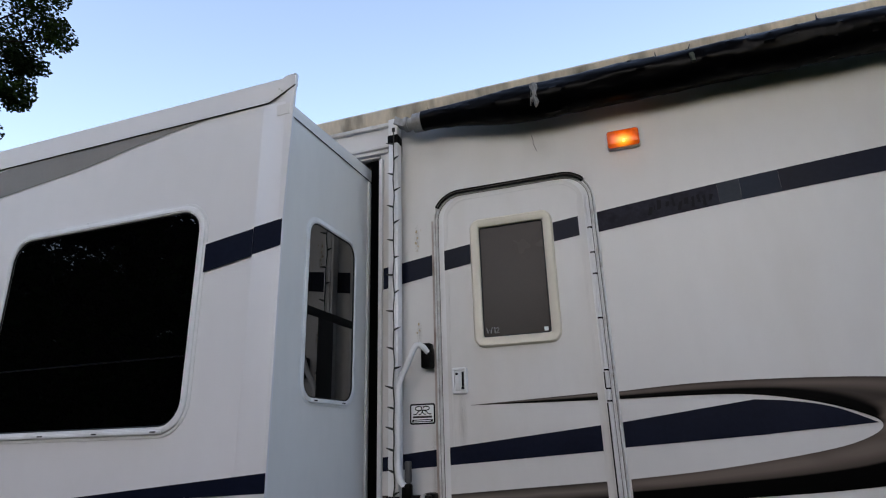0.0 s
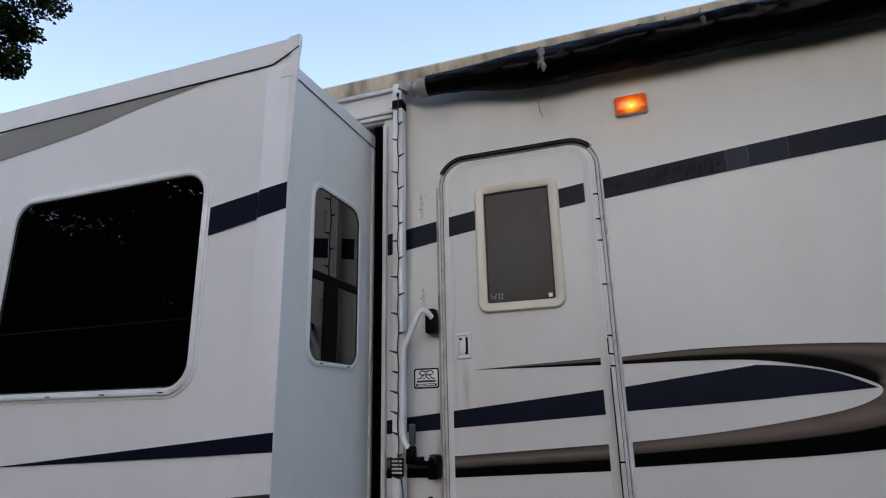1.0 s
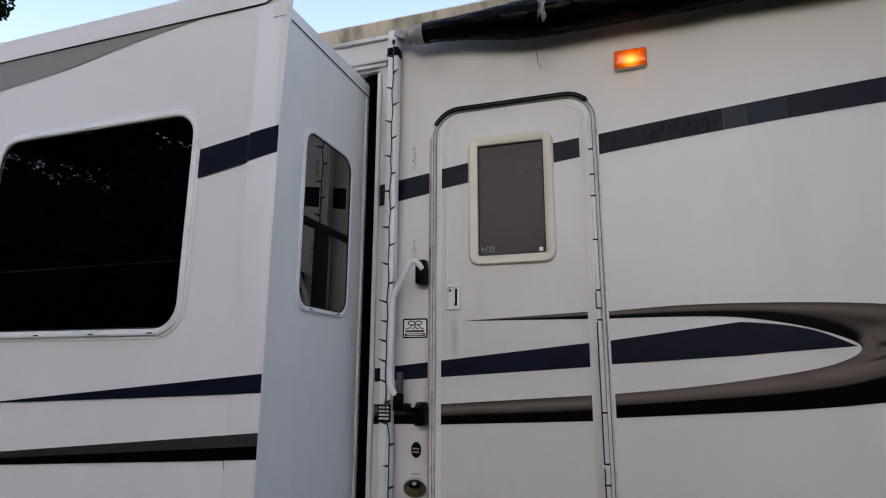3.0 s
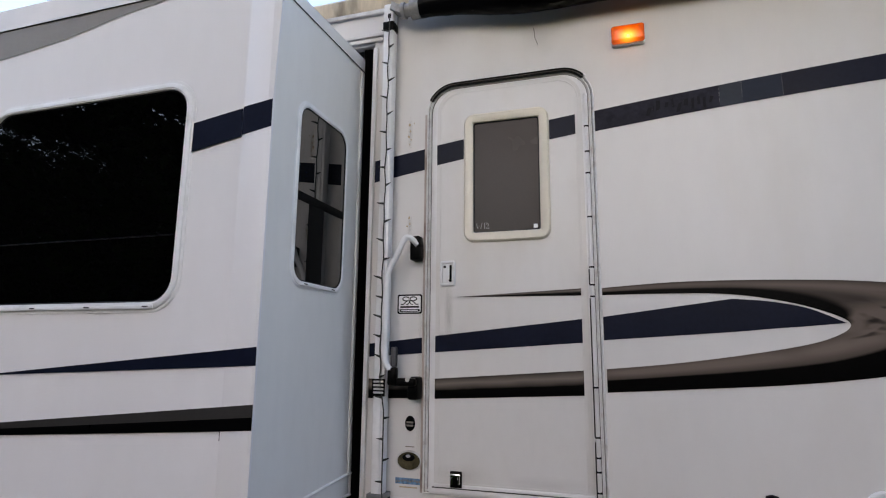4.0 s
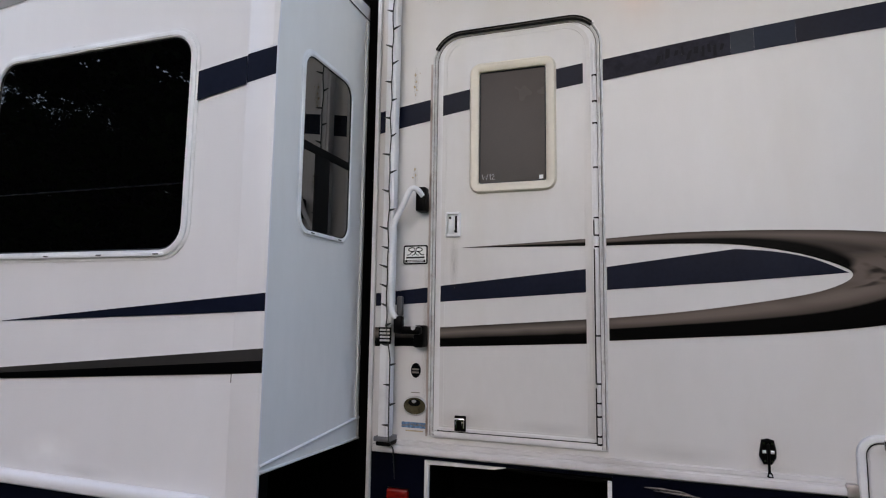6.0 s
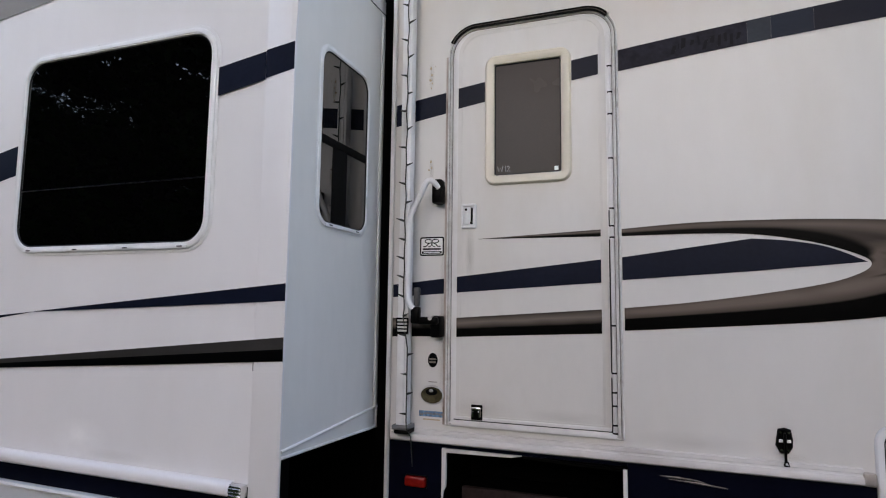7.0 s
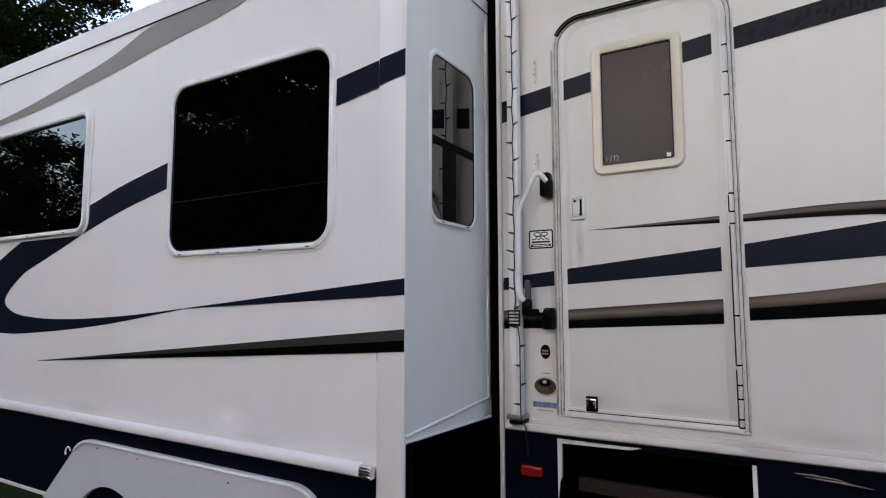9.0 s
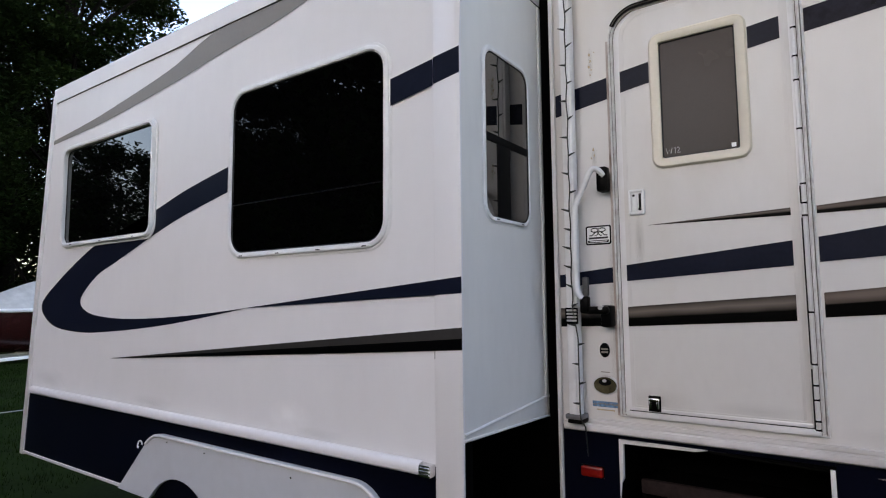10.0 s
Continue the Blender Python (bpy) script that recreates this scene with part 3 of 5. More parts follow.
# Black sheets give the shade inside the slide opening and beneath the room.
part("opening_shade_sheet", sheet(B(), -4.25, -0.34, 0.45, 3.24, -0.62, -0.58), DARK, trailer, place=MAIN, smooth=False)
part("under_slide_shade", sheet(B(), -4.25, -0.36, 0.42, 0.93, -0.10, -0.06), DARK, trailer, place=MAIN, smooth=False)
bm = B()
for k, (v, w) in enumerate(((3.395, 0.012), (3.41, 0.022), (3.47, 0.030), (3.485, 0.02), (3.49, -0.05))):
    for u in (-4.36, 3.66):
        bm.verts.new((u, v, w))
bm.verts.ensure_lookup_table()
for k in range(4):
    bm.faces.new([bm.verts[i] for i in (2 * k, 2 * k + 1, 2 * k + 3, 2 * k + 2)])
part("roof_gutter", bm, MOULD, trailer, "gutter edge streaked with grey mould", place=MAIN)
part("drip_rail", block(B(), -4.36, 3.66, 3.372, 3.396, 0.0, 0.022, 0.006), ALU, trailer, place=MAIN)
bm = B()
bm = block(bm, -0.320, -0.298, 0.40, 3.18, 0.002, 0.020, 0.005)
part("corner_trim", bm, TRIM, trailer, "white opening trim", place=MAIN)
bm = block(B(), -4.30, -0.322, 3.203, 3.243, -0.05, -0.004, 0.004)
block(bm, -0.75, -0.236, 3.240, 3.256, 0.002, 0.026, 0.004)
block(bm, -0.75, -0.268, 3.214, 3.236, 0.002, 0.018, 0.004)
part("opening_trim", bm, RAILM, trailer, "weathered opening trim", place=MAIN)
# Near-black block: rubber seal plus the painted shade of the deep gap.
part("seal", block(B(), -0.392, -0.321, 0.45, 3.200, -0.30, -0.024, 0.004), DARK, trailer, "black rubber slide seal with its gap's shade", place=MAIN)
bm = B()
prof = [(0.912, 0.002), (0.914, 0.022), (0.920, 0.029), (0.934, 0.031), (0.947, 0.026), (0.950, 0.012), (0.953, 0.011), (0.957, 0.015), (0.971, 0.014), (0.974, 0.002)]
rows = [[bm.verts.new((u, v, w)) for v, w in prof] for u in (-0.286, 0.6, 1.615)]
for a, b in zip(rows, rows[1:]):
    for k in range(len(prof) - 1):
        bm.faces.new((a[k], b[k], b[k + 1], a[k + 1]))
bm.faces.new(rows[0])
rail = part("belt_rail", bm, RAILM, trailer, "rounded weathered white belt rail", place=MAIN)
part("end_cap", block(B(), 1.612, 1.652, 0.914, 0.962, 0.002, 0.033, 0.006), ALU, rail, place=MAIN)
part("skirt", sheet(B(), -0.31, -0.030, 0.40, 0.912, -0.02, 0.004), SKIRT, trailer, "navy lower skirt", place=MAIN, smooth=False)
part("skirt", sheet(B(), 0.792, 1.69, 0.40, 0.912, -0.02, 0.004), SKIRT, trailer, "navy lower skirt", place=MAIN, smooth=False)
part("skirt", sheet(B(), 2.50, 3.6, 0.40, 0.912, -0.02, 0.004), SKIRT, trailer, "navy lower skirt", place=MAIN, smooth=False)
part("skirt_lip", block(B(), -0.030, 0.79, 0.895, 0.914, -0.02, 0.006, 0.002), SKIRT, trailer, place=MAIN)

# film stripes of the main wall
top1, bot1 = (lambda u: 2.602 + 0.135 * u - 0.0165 * u * u), (lambda u: 2.496 + 0.152 * u - 0.0255 * u * u)
part("stripe", band(B(), top1, bot1, -0.297, -0.030, 4), NAVY, trailer, "navy film stripe", place=MAIN)
part("stripe", band(B(), top1, bot1, 0.782, 1.299, 16), FADED, trailer, "faded navy film stripe with lifted lettering", place=MAIN)
part("stripe", band(B(), top1, bot1, 1.2992, 1.387, 6), LIGHTNAVY, trailer, "paler patch of navy film", place=MAIN)
part("stripe", band(B(), top1, bot1, 1.3872, 1.54, 6), MIDNAVY, trailer, "blue-navy film stripe", place=MAIN)
part("stripe", band(B(), top1, bot1, 1.5402, 3.55, 30), NAVY, trailer, "navy film stripe", place=MAIN)
rnd = random.Random(17)
u = 1.00
while u < 1.28:
    h, wd, sl = rnd.uniform(0.020, 0.052), rnd.uniform(0.004, 0.018), rnd.uniform(-0.004, 0.012)
    v = 0.5 * (top1(u) + bot1(u)) + rnd.uniform(-0.018, 0.006)
    part("lettering_ghost", slab(B(), [(u, v - h * 0.4), (u + wd, v - h * rnd.uniform(0.2, 0.5)), (u + wd + sl, v + h * 0.6), (u + sl, v + h * rnd.uniform(0.4, 0.7))], 0.0018, 0.0023), GHOST, trailer, place=MAIN, smooth=False)
    u += wd + rnd.uniform(0.004, 0.02)
top2 = lambda u: 1.683 + 0.108 * u
bot2 = lambda u: 1.610 + 0.068 * u
part("stripe", band(B(), top2, bot2, -0.297, -0.030, 4), NAVY, trailer, place=MAIN)
lens_top = spline([(1.285, 1.834), (1.42, 1.821), (1.55, 1.792), (1.672, 1.735)])
lens_bot = spline([(1.285, 1.702), (1.42, 1.714), (1.55, 1.724), (1.672, 1.7345)])
part("stripe", band(B(), lambda u: 1.767 + 0.134 * (u - 0.784), lambda u: 1.616 + 0.067 * u, 0.784, 1.285, 10), NAVY, trailer, place=MAIN)
part("stripe", band(B(), lens_top, lens_bot, 0, 1, 16), NAVY, trailer, place=MAIN)
part("stripe", band(B(), lambda u: 1.494 + 0.02 * u, lambda u: 1.407 + 0.03 * u, -0.297, -0.030, 4), BROWN, trailer, "bronze to black film stripe", place=MAIN)
out_c = spline([(0.784, 1.890), (1.10, 1.908), (1.50, 1.905), (1.83, 1.884), (2.15, 1.83), (2.32, 1.73), (2.15, 1.61), (1.80, 1.542), (1.48, 1.502), (1.08, 1.473), (0.790, 1.453)])
in_c = spline([(0.784, 1.859), (1.10, 1.860), (1.30, 1.850), (1.50, 1.813), (1.635, 1.766), (1.683, 1.731), (1.650, 1.694), (1.534, 1.653), (1.30, 1.610), (1.04, 1.574), (0.790, 1.549)])
part("swoosh", band(B(), out_c, in_c, 0, 1, 120), SWOOSH, trailer, "bronze and black swoosh film with a swirled head", place=MAIN)

# ---- entry door ----
door = thing("entry_door", "closed cream camper entry door with rounded top and stripes", "door", at=(0, 0, 0))
bm = ring(B(), *DOOR, 0.145, 0.004, [(0.0, 0.001), (0.001, 0.012), (0.004, 0.015), (0.008, 0.012), (0.0095, 0.006), (0.012, 0.006), (0.0135, 0.014), (0.020, 0.016), (0.0225, 0.010), (0.024, -0.03)])
part("door_frame", bm, RUST, door, "aluminium door frame with rust stains", place=MAIN)
part("door_gasket", ring(B(), 0.0065, 1.006, 0.7565, 2.893, 0.122, 0.004, [(0.0, 0.004), (0.0006, 0.0120), (0.0022, 0.0120), (0.004, 0.002)]), DIRTSHEEN, door, "dirty grey door gasket", place=MAIN)
part("leaf_flange", ring(B(), 0.004, 1.0, 0.759, 2.898, 0.124, 0.004, [(0.0, -0.012), (0.0, 0.0075), (0.002, 0.0088), (0.033, 0.0088), (0.034, -0.012)]), TRIM, door, "white flange round the leaf", place=MAIN)
part("frame_seam", ring(B(), -0.0085, 1.004, 0.7715, 2.9085, 0.135, 0.004, [(0.0, 0.004), (0.0006, 0.0100), (0.0018, 0.0100), (0.0028, 0.004)]), DIRTSHEEN, door, place=MAIN)


def cap_strip(bm, inner, outer, w0, w1, ends):
    """A strip bent over the door's head, between two offsets from the frame's outer edge."""
    u0, v0, u1, v1 = DOOR
    r, line = 0.145, []
    for k in range(15):
        a = radians(180 - ends[0] - (90 - ends[0]) * k / 14)
        line.append((u0 + r, v1 - r, math.cos(a), math.sin(a)))
    for k in range(15):
        a = radians(90 - (90 - ends[1]) * k / 14)
        line.append((u1 - r, v1 - r, math.cos(a), math.sin(a)))
    rows = []
    for cu, cv, c, d in line:
        rows.append([bm.verts.new((cu + c * (r + o), cv + d * (r + o), w)) for o, w in ((inner, w0), (inner, w1), ((inner + outer) / 2, w1 + 0.002), (outer, w1), (outer, w0))])
    for a, b in zip(rows, rows[1:]):
        for q in range(4):
            bm.faces.new((a[q], a[q + 1], b[q + 1], b[q]))
    bm.faces.new(rows[0])
    bm.faces.new(rows[-1][::-1])
    return bm


cap = part("drip_cap", cap_strip(B(), -0.020, 0.001, 0.002, 0.024, (28, 42)), PLASTIC, door, "black rubber drip cap over the door head", place=MAIN)
# Grey strip puts a highlight along the black cap.
part("cap_highlight", cap_strip(B(), -0.0125, -0.0095, 0.023, 0.0275, (29, 43)), DIRTSHEEN, cap, "grey strip painted as the cap's highlight", place=MAIN)
# White tip stands in for the glint on the cap's cut end.
part("cap_end_glint", tube(B(), [(0.741, 2.868, 0.018), (0.746, 2.871, 0.025)], 0.006, 8), WHITEP, cap, "white tip painted as the glint on the cut end", place=MAIN)
part("inner_bead", ring(B(), 0.052, 1.05, 0.712, 2.868, 0.10, 0.01, [(0.0, 0.0095), (0.001, 0.0112), (0.0035, 0.0112), (0.0045, 0.0095)]), DOORGEL, door, "pressed bead round the leaf", place=MAIN)
for v0, v1 in ((1.012, 1.255), (1.275, 1.845), (1.905, 1.972)):
    part("hinge_gap", block(B(), 0.7315, 0.7365, v0, v1, 0.004, 0.0195, 0), RUBBER, door, place=MAIN)
bm = ring(B(), 0.034, 1.034, 0.728, 2.888, 0.115, 0.004, [(0.0, -0.03), (0.0, 0.006), (0.004, 0.010)], fill=False)
leaf = part("leaf", sheet(bm, 0.036, 0.726, 1.036, 2.77, -0.02, 0.0098, [(0.21, 2.15, 0.54, 2.715)]), DOORGEL, door, "cream door skin", place=MAIN)
bm = slab(B(), [(u, v) for u, v in outline(0.0365, 2.60, 0.7255, 2.8855, 0.112, 0.001) if v > 2.769] + [(0.0365, 2.77), (0.7255, 2.77)], -0.02, 0.0098)
part("leaf_head", bm, DOORGEL, leaf, place=MAIN, smooth=False)
bm = block(B(), 0.014, 0.752, 1.002, 1.030, 0.002, 0.020, 0.004)
block(bm, 0.034, 0.728, 1.031, 1.046, 0.002, 0.015, 0.003)
part("threshold", bm, TRIM, door, "pale aluminium threshold", place=MAIN)
part("jamb_edge", block(B(), -0.030, -0.0185, 1.0, 2.775, 0.001, 0.0080, 0.002), RUSTY, door, "rust-streaked jamb edge", place=MAIN)
part("threshold_gap", block(B(), 0.030, 0.732, 1.0292, 1.0322, 0.004, 0.0208, 0), RUBBER, door, place=MAIN)
bm = block(B(), 0.736, 0.751, 1.02, 2.785, 0.004, 0.020, 0.005)
part("hinge_rod", bm, TRIM, door, "long pale piano hinge", place=MAIN)
for v0 in (1.022, 1.055, 1.135, 1.19, 1.27, 1.47, 1.85, 1.90, 1.977, 2.20, 2.40, 2.50, 2.62):
    part("hinge_joint", block(B(), 0.734, 0.755, v0, v0 + 0.007, 0.004, 0.0215, 0.002), PLASTIC, door, place=MAIN)
bm = block(B(), 0.698, 0.727, 1.05, 2.772, 0.008, 0.0106, 0.0008)
part("edge_strip", bm, DOORGEL, door, "white leaf edge strip", place=MAIN)
WIN = (0.172, 2.115, 0.576, 2.744)
window = part("window", ring(B(), *WIN, 0.05, 0.05, [(0.0, 0.010), (0.001, 0.018), (0.008, 0.026), (0.030, 0.026), (0.044, 0.020), (0.048, 0.004)]), CREAM, door, "yellowed plastic window surround", place=MAIN)
part("pane", slab(B(), outline(0.2195, 2.1625, 0.5285, 2.6965, 0.012), 0.0, 0.008), FROST, window, "smoked textured glass", place=MAIN)
part("gasket", ring(B(), 0.217, 2.160, 0.531, 2.699, 0.014, None, [(0.0, 0.012), (0.003, 0.013), (0.006, 0.009)]), RUBBER, window, place=MAIN)
bm = B()
for line in (((0.232, 2.204), (0.238, 2.180), (0.245, 2.196), (0.252, 2.178), (0.258, 2.206)), ((0.266, 2.200), (0.271, 2.206), (0.271, 2.178)), ((0.277, 2.198), (0.284, 2.205), (0.290, 2.197), (0.278, 2.179), (0.293, 2.180))):
    tube(bm, [(u, v, 0.0083) for u, v in line], 0.0014, 5)
part("chalk_mark", bm, SEAM, window, "pale hand-drawn marks", place=MAIN)
part("paper_tag", block(B(), 0.498, 0.516, 2.170, 2.188, 0.008, 0.009, 0), LABELW, window, "small white paper tag", place=MAIN)
hl = part("latch", ring(B(), 0.057, 1.914, 0.131, 2.034, 0.012, None, [(0.0, 0.010), (0.001, 0.020), (0.005, 0.024), (0.012, 0.024), (0.014, 0.014)], fill=True), WHITEP, door, "white flush paddle latch", place=MAIN)
part("paddle", block(B(), 0.074, 0.098, 1.932, 2.018, 0.014, 0.023, 0.004), WHITEP, hl, place=MAIN)
part("finger_recess", block(B(), 0.103, 0.114, 1.946, 2.014, 0.012, 0.016, 0.002), PLASTIC, hl, place=MAIN)
for u, v in ((0.083, 2.004), (0.109, 1.940)):
    part("lock", tube(B(), [(u, v, 0.014), (u, v, 0.026)], 0.006, 12), PLASTIC, hl, place=MAIN)
bm = block(B(), 0.112, 0.166, 1.034, 1.103, 0.010, 0.020, 0.004)
ct = part("catch", bm, PLASTIC, door, "black door catch with chrome clip", place=MAIN)
bm = block(B(), 0.116, 0.162, 1.080, 1.094, 0.018, 0.036, 0.005)
block(bm, 0.118, 0.129, 1.048, 1.088, 0.018, 0.032, 0.004)
block(bm, 0.149, 0.160, 1.048, 1.088, 0.018, 0.032, 0.004)
part("clip", bm, CHROME, ct, place=MAIN)
W = 0.0115
part("stripe", band(B(), top1, lambda u: bot1(u) + 0.004, 0.036, 0.170, 4, W), NAVY, leaf, "navy film stripe", place=MAIN)
part("stripe", band(B(), top1, lambda u: bot1(u) + 0.004, 0.578, 0.696, 4, W), NAVY, leaf, "navy film stripe", place=MAIN)
part("stripe", band(B(), top2, bot2, 0.036, 0.697, 12, W), NAVY, leaf, place=MAIN)
part("stripe", band(B(), lambda u: 1.492 + 0.072 * u, lambda u: 1.404 + 0.05 * u, 0.036, 0.697, 12, W), BROWN, leaf, "bronze to black film stripe", place=MAIN)
part("stripe", band(B(), lambda u: 1.864 + 0.026 * (u - 0.14) / 0.56, lambda u: 1.863 - 0.004 * (u - 0.14) / 0.56, 0.14, 0.697, 12, W), BROWN, leaf, place=MAIN)

# ---- slide-out room ----
slide = thing("slide_out", "extended white slide-out room with navy swooshes and dark windows", "slide-out")
W1, W2, W3 = (-4.003, 1.937, -2.682, 2.730), (-1.940, 1.754, -0.753, 2.723), (-0.586, 1.866, -0.120, 2.674)


def lean(bm):
    """The rear edge leans out towards its foot."""
    for p in bm.verts:
        if p.co.x < -4.0:
            p.co.x -= 0.104 * (3.24 - p.co.y)
    return bm


hole = lambda r, m: (r[0] + m, r[1] + m, r[2] - m, r[3] - m)
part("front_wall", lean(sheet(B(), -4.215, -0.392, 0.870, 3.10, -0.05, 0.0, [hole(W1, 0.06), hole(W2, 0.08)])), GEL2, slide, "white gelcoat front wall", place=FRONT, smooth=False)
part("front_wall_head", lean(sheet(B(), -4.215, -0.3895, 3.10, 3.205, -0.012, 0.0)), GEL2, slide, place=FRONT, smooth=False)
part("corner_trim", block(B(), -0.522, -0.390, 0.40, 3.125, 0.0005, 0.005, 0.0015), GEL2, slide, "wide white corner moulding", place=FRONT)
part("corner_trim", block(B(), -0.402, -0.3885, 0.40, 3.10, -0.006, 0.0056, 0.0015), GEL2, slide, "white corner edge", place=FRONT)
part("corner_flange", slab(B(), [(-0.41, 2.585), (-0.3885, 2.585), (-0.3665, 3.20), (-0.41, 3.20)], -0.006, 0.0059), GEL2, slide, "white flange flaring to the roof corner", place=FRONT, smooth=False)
# Black block puts shade over the wall's lit end below the flap.
part("corner_shade_block", block(B(), -0.50, -0.3889, 0.40, 0.983, -0.060, -0.007, 0), DARK, slide, place=FRONT)
part("rear_trim", lean(block(B(), -4.262, -4.19, 0.36, 3.19, -0.04, 0.010, 0.006)), TRIM, slide, "white rear corner moulding", place=FRONT)
bm = slab(B(), [(-4.25, 3.118), (-0.495, 3.134), (-0.366, 3.196), (-0.366, 3.252), (-0.41, 3.250), (-0.425, 3.240), (-4.25, 3.236)], -0.012, 0.009, 0.003)
fascia = part("fascia", bm, GEL2, slide, "white roof fascia with mitred end", place=FRONT, smooth=False)
bm = tube(B(), [(-4.25, 3.1165, 0.004), (-0.495, 3.1325, 0.005), (-0.366, 3.195, 0.006)], 0.0024, 6)
part("fascia_joint", bm, RUBBER, fascia, "dark joint line", place=FRONT)
for u, v in ((-0.445, 3.19), (-0.432, 3.178)):
    part("screw", tube(B(), [(u, v, 0.006), (u, v, 0.011)], 0.004, 8), ALU, fascia, place=FRONT)
part("rear_wall", sheet(B(), FRONT_Y + 0.05, 0.55, 0.96, 3.11, -0.05, 0.0), GEL2, slide, place=Matrix(((0, 0, 1, -4.20), (1, 0, 0, 0), (0, 1, 0, 0), (0, 0, 0, 1))), smooth=False)
part("slide_roof", block(B(), -4.20, -0.40, 3.10, 3.125, -0.70, -0.02, 0.004), TRIM, slide, place=FRONT)
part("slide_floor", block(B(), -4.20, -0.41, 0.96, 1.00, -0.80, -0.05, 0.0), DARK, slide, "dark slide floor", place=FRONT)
bm = sheet(B(), FRONT_Y + 0.0, 0.018, 1.0, 3.11, -0.05, 0.0, [hole(W3, 0.06)])
for p in bm.verts:
    if p.co.y < 1.01:
        p.co.y = 1.008 + 0.046 * (p.co.x + 0.75) / 0.78
part("side_wall", bm, SIDE, slide, "pale blue-white side wall", place=SIDEM, smooth=False)
bm = B()
slab(bm, [(-0.752, 0.985), (0.018, 0.958), (0.018, 1.052), (-0.752, 1.006)], -0.04, 0.002)
flap = part("bottom_flap", bm, SIDE, slide, "white tapering lower flap", place=SIDEM, smooth=False)
part("flap_bead", tube(B(), [(-0.752, 1.007, 0.003), (0.03, 1.055, 0.003)], 0.007, 8), TRIM, flap, place=SIDEM)
part("flap_bead", tube(B(), [(-0.752, 0.985, 0.003), (0.03, 0.958, 0.003)], 0.006, 8), TRIM, flap, place=SIDEM)
part("flap_bead", tube(B(), [(0.018, 0.96, 0.003), (0.018, 1.054, 0.003)], 0.006, 8), ALU, flap, place=SIDEM)
bm = slab(B(), [(-0.76, 3.058), (0.03, 3.072), (0.03, 3.142), (-0.76, 3.108)], -0.06, 0.005, 0.002)
cap = part("side_cap", bm, SIDE, slide, "white side roof cap", place=SIDEM, smooth=False)
part("cap_joint", tube(B(), [(-0.755, 3.057, 0.003), (0.03, 3.071, 0.003)], 0.0024, 6), RUBBER, cap, place=SIDEM)
part("edge_flange", block(B(), -0.010, 0.017, 1.06, 3.06, -0.002, 0.010, 0.004), SIDE, slide, place=SIDEM)


def slide_window(rect, r, place, glass, slots, label, depth=0.013, i=0.028):
    win = part("window", ring(B(), *rect, r, None, [(0.0, 0.0015), (0.001, depth * 0.25), (i * 0.30, depth * 0.35), (i * 0.34, depth * 0.8), (i * 0.46, depth), (i * 0.78, depth), (i * 0.86, depth * 0.8), (i * 0.93, depth * 0.8), (i, 0.003), (i + 0.002, -0.02)]), WHITEP, slide, label, place=place)
    g = (rect[0] + i, rect[1] + i, rect[2] - i, rect[3] - i)
    part("pane", slab(B(), outline(*g, r - i + 0.004), -0.018, 0.002), glass, win, "dark tinted glass", place=place)
    part("gasket", ring(B(), g[0] - 0.002, g[1] - 0.002, g[2] + 0.002, g[3] + 0.002, r - i + 0.006, None, [(0.0, 0.004), (0.003, 0.006), (0.007, 0.0025)]), RUBBER, win, place=place)
    sill = part("window_sill", block(B(), rect[0] + r * 0.8, rect[2] - r * 0.8, rect[1] + i * 0.36, rect[1] + i * 0.36 + 0.015, depth - 0.004, depth + 0.004, 0.003), WHITEP, win, place=place)
    for k in range(slots):
        u = rect[0] + (k + 0.5) / slots * (rect[2] - rect[0])
        part("weep_slot", block(B(), u - 0.014, u + 0.014, rect[1] + i * 0.36 + 0.006, rect[1] + i * 0.36 + 0.011, depth, depth + 0.0052, 0.001), PLASTIC, sill, place=place)
    return win


slide_window(W1, 0.100, FRONT, GLASS, 3, "deep white framed tinted rear window", 0.030, 0.046)
w2 = slide_window(W2, 0.140, FRONT, GLASS, 4, "large white framed tinted window with rounded corners", 0.014, 0.043)
part("sash_line", block(B(), W2[0] + 0.046, W2[2] - 0.046, 2.059, 2.064, 0.001, 0.0045, 0.001), shader("dark_sash_edge", (0.0035, 0.0035, 0.006), 0.35, ior=1.15), w2, "thin dark sash edge", place=FRONT)
w3 = slide_window(W3, 0.095, SIDEM, SIDEGLASS, 2, "narrow white framed tinted side window", 0.009, 0.030)
part("meeting_rail", block(B(), W3[0] + 0.031, W3[2] - 0.031, 2.230, 2.266, 0.001, 0.006, 0.001), FLATBLACK, w3, "black meeting rail", place=SIDEM)
# Dark vertical band across the lower pane.
part("lower_pane_band", block(B(), -0.455, -0.335, W3[1] + 0.032, 2.236, 0.001, 0.0045, 0.0005), FLATBLACK, w3, place=SIDEM)

# film stripes of the slide-out
s_top = lambda u: 2.572 + 0.135 * (u + 0.39) - 0.0 * u + (-0.036) * (u + 0.39) ** 2
s_bot = lambda u: 2.460 + 0.165 * (u + 0.39) - 0.030 * (u + 0.39) ** 2
part("stripe", band(B(), s_top, s_bot, -0.756, -0.5235, 6, 0.006), NAVY, slide, "navy film stripe", place=FRONT)
part("stripe", band(B(), lambda u: s_top(u) + 0.005, lambda u: s_bot(u) + 0.004, -0.5215, -0.3895, 4, 0.006), NAVY, slide, "navy film stripe on the corner moulding", place=FRONT)
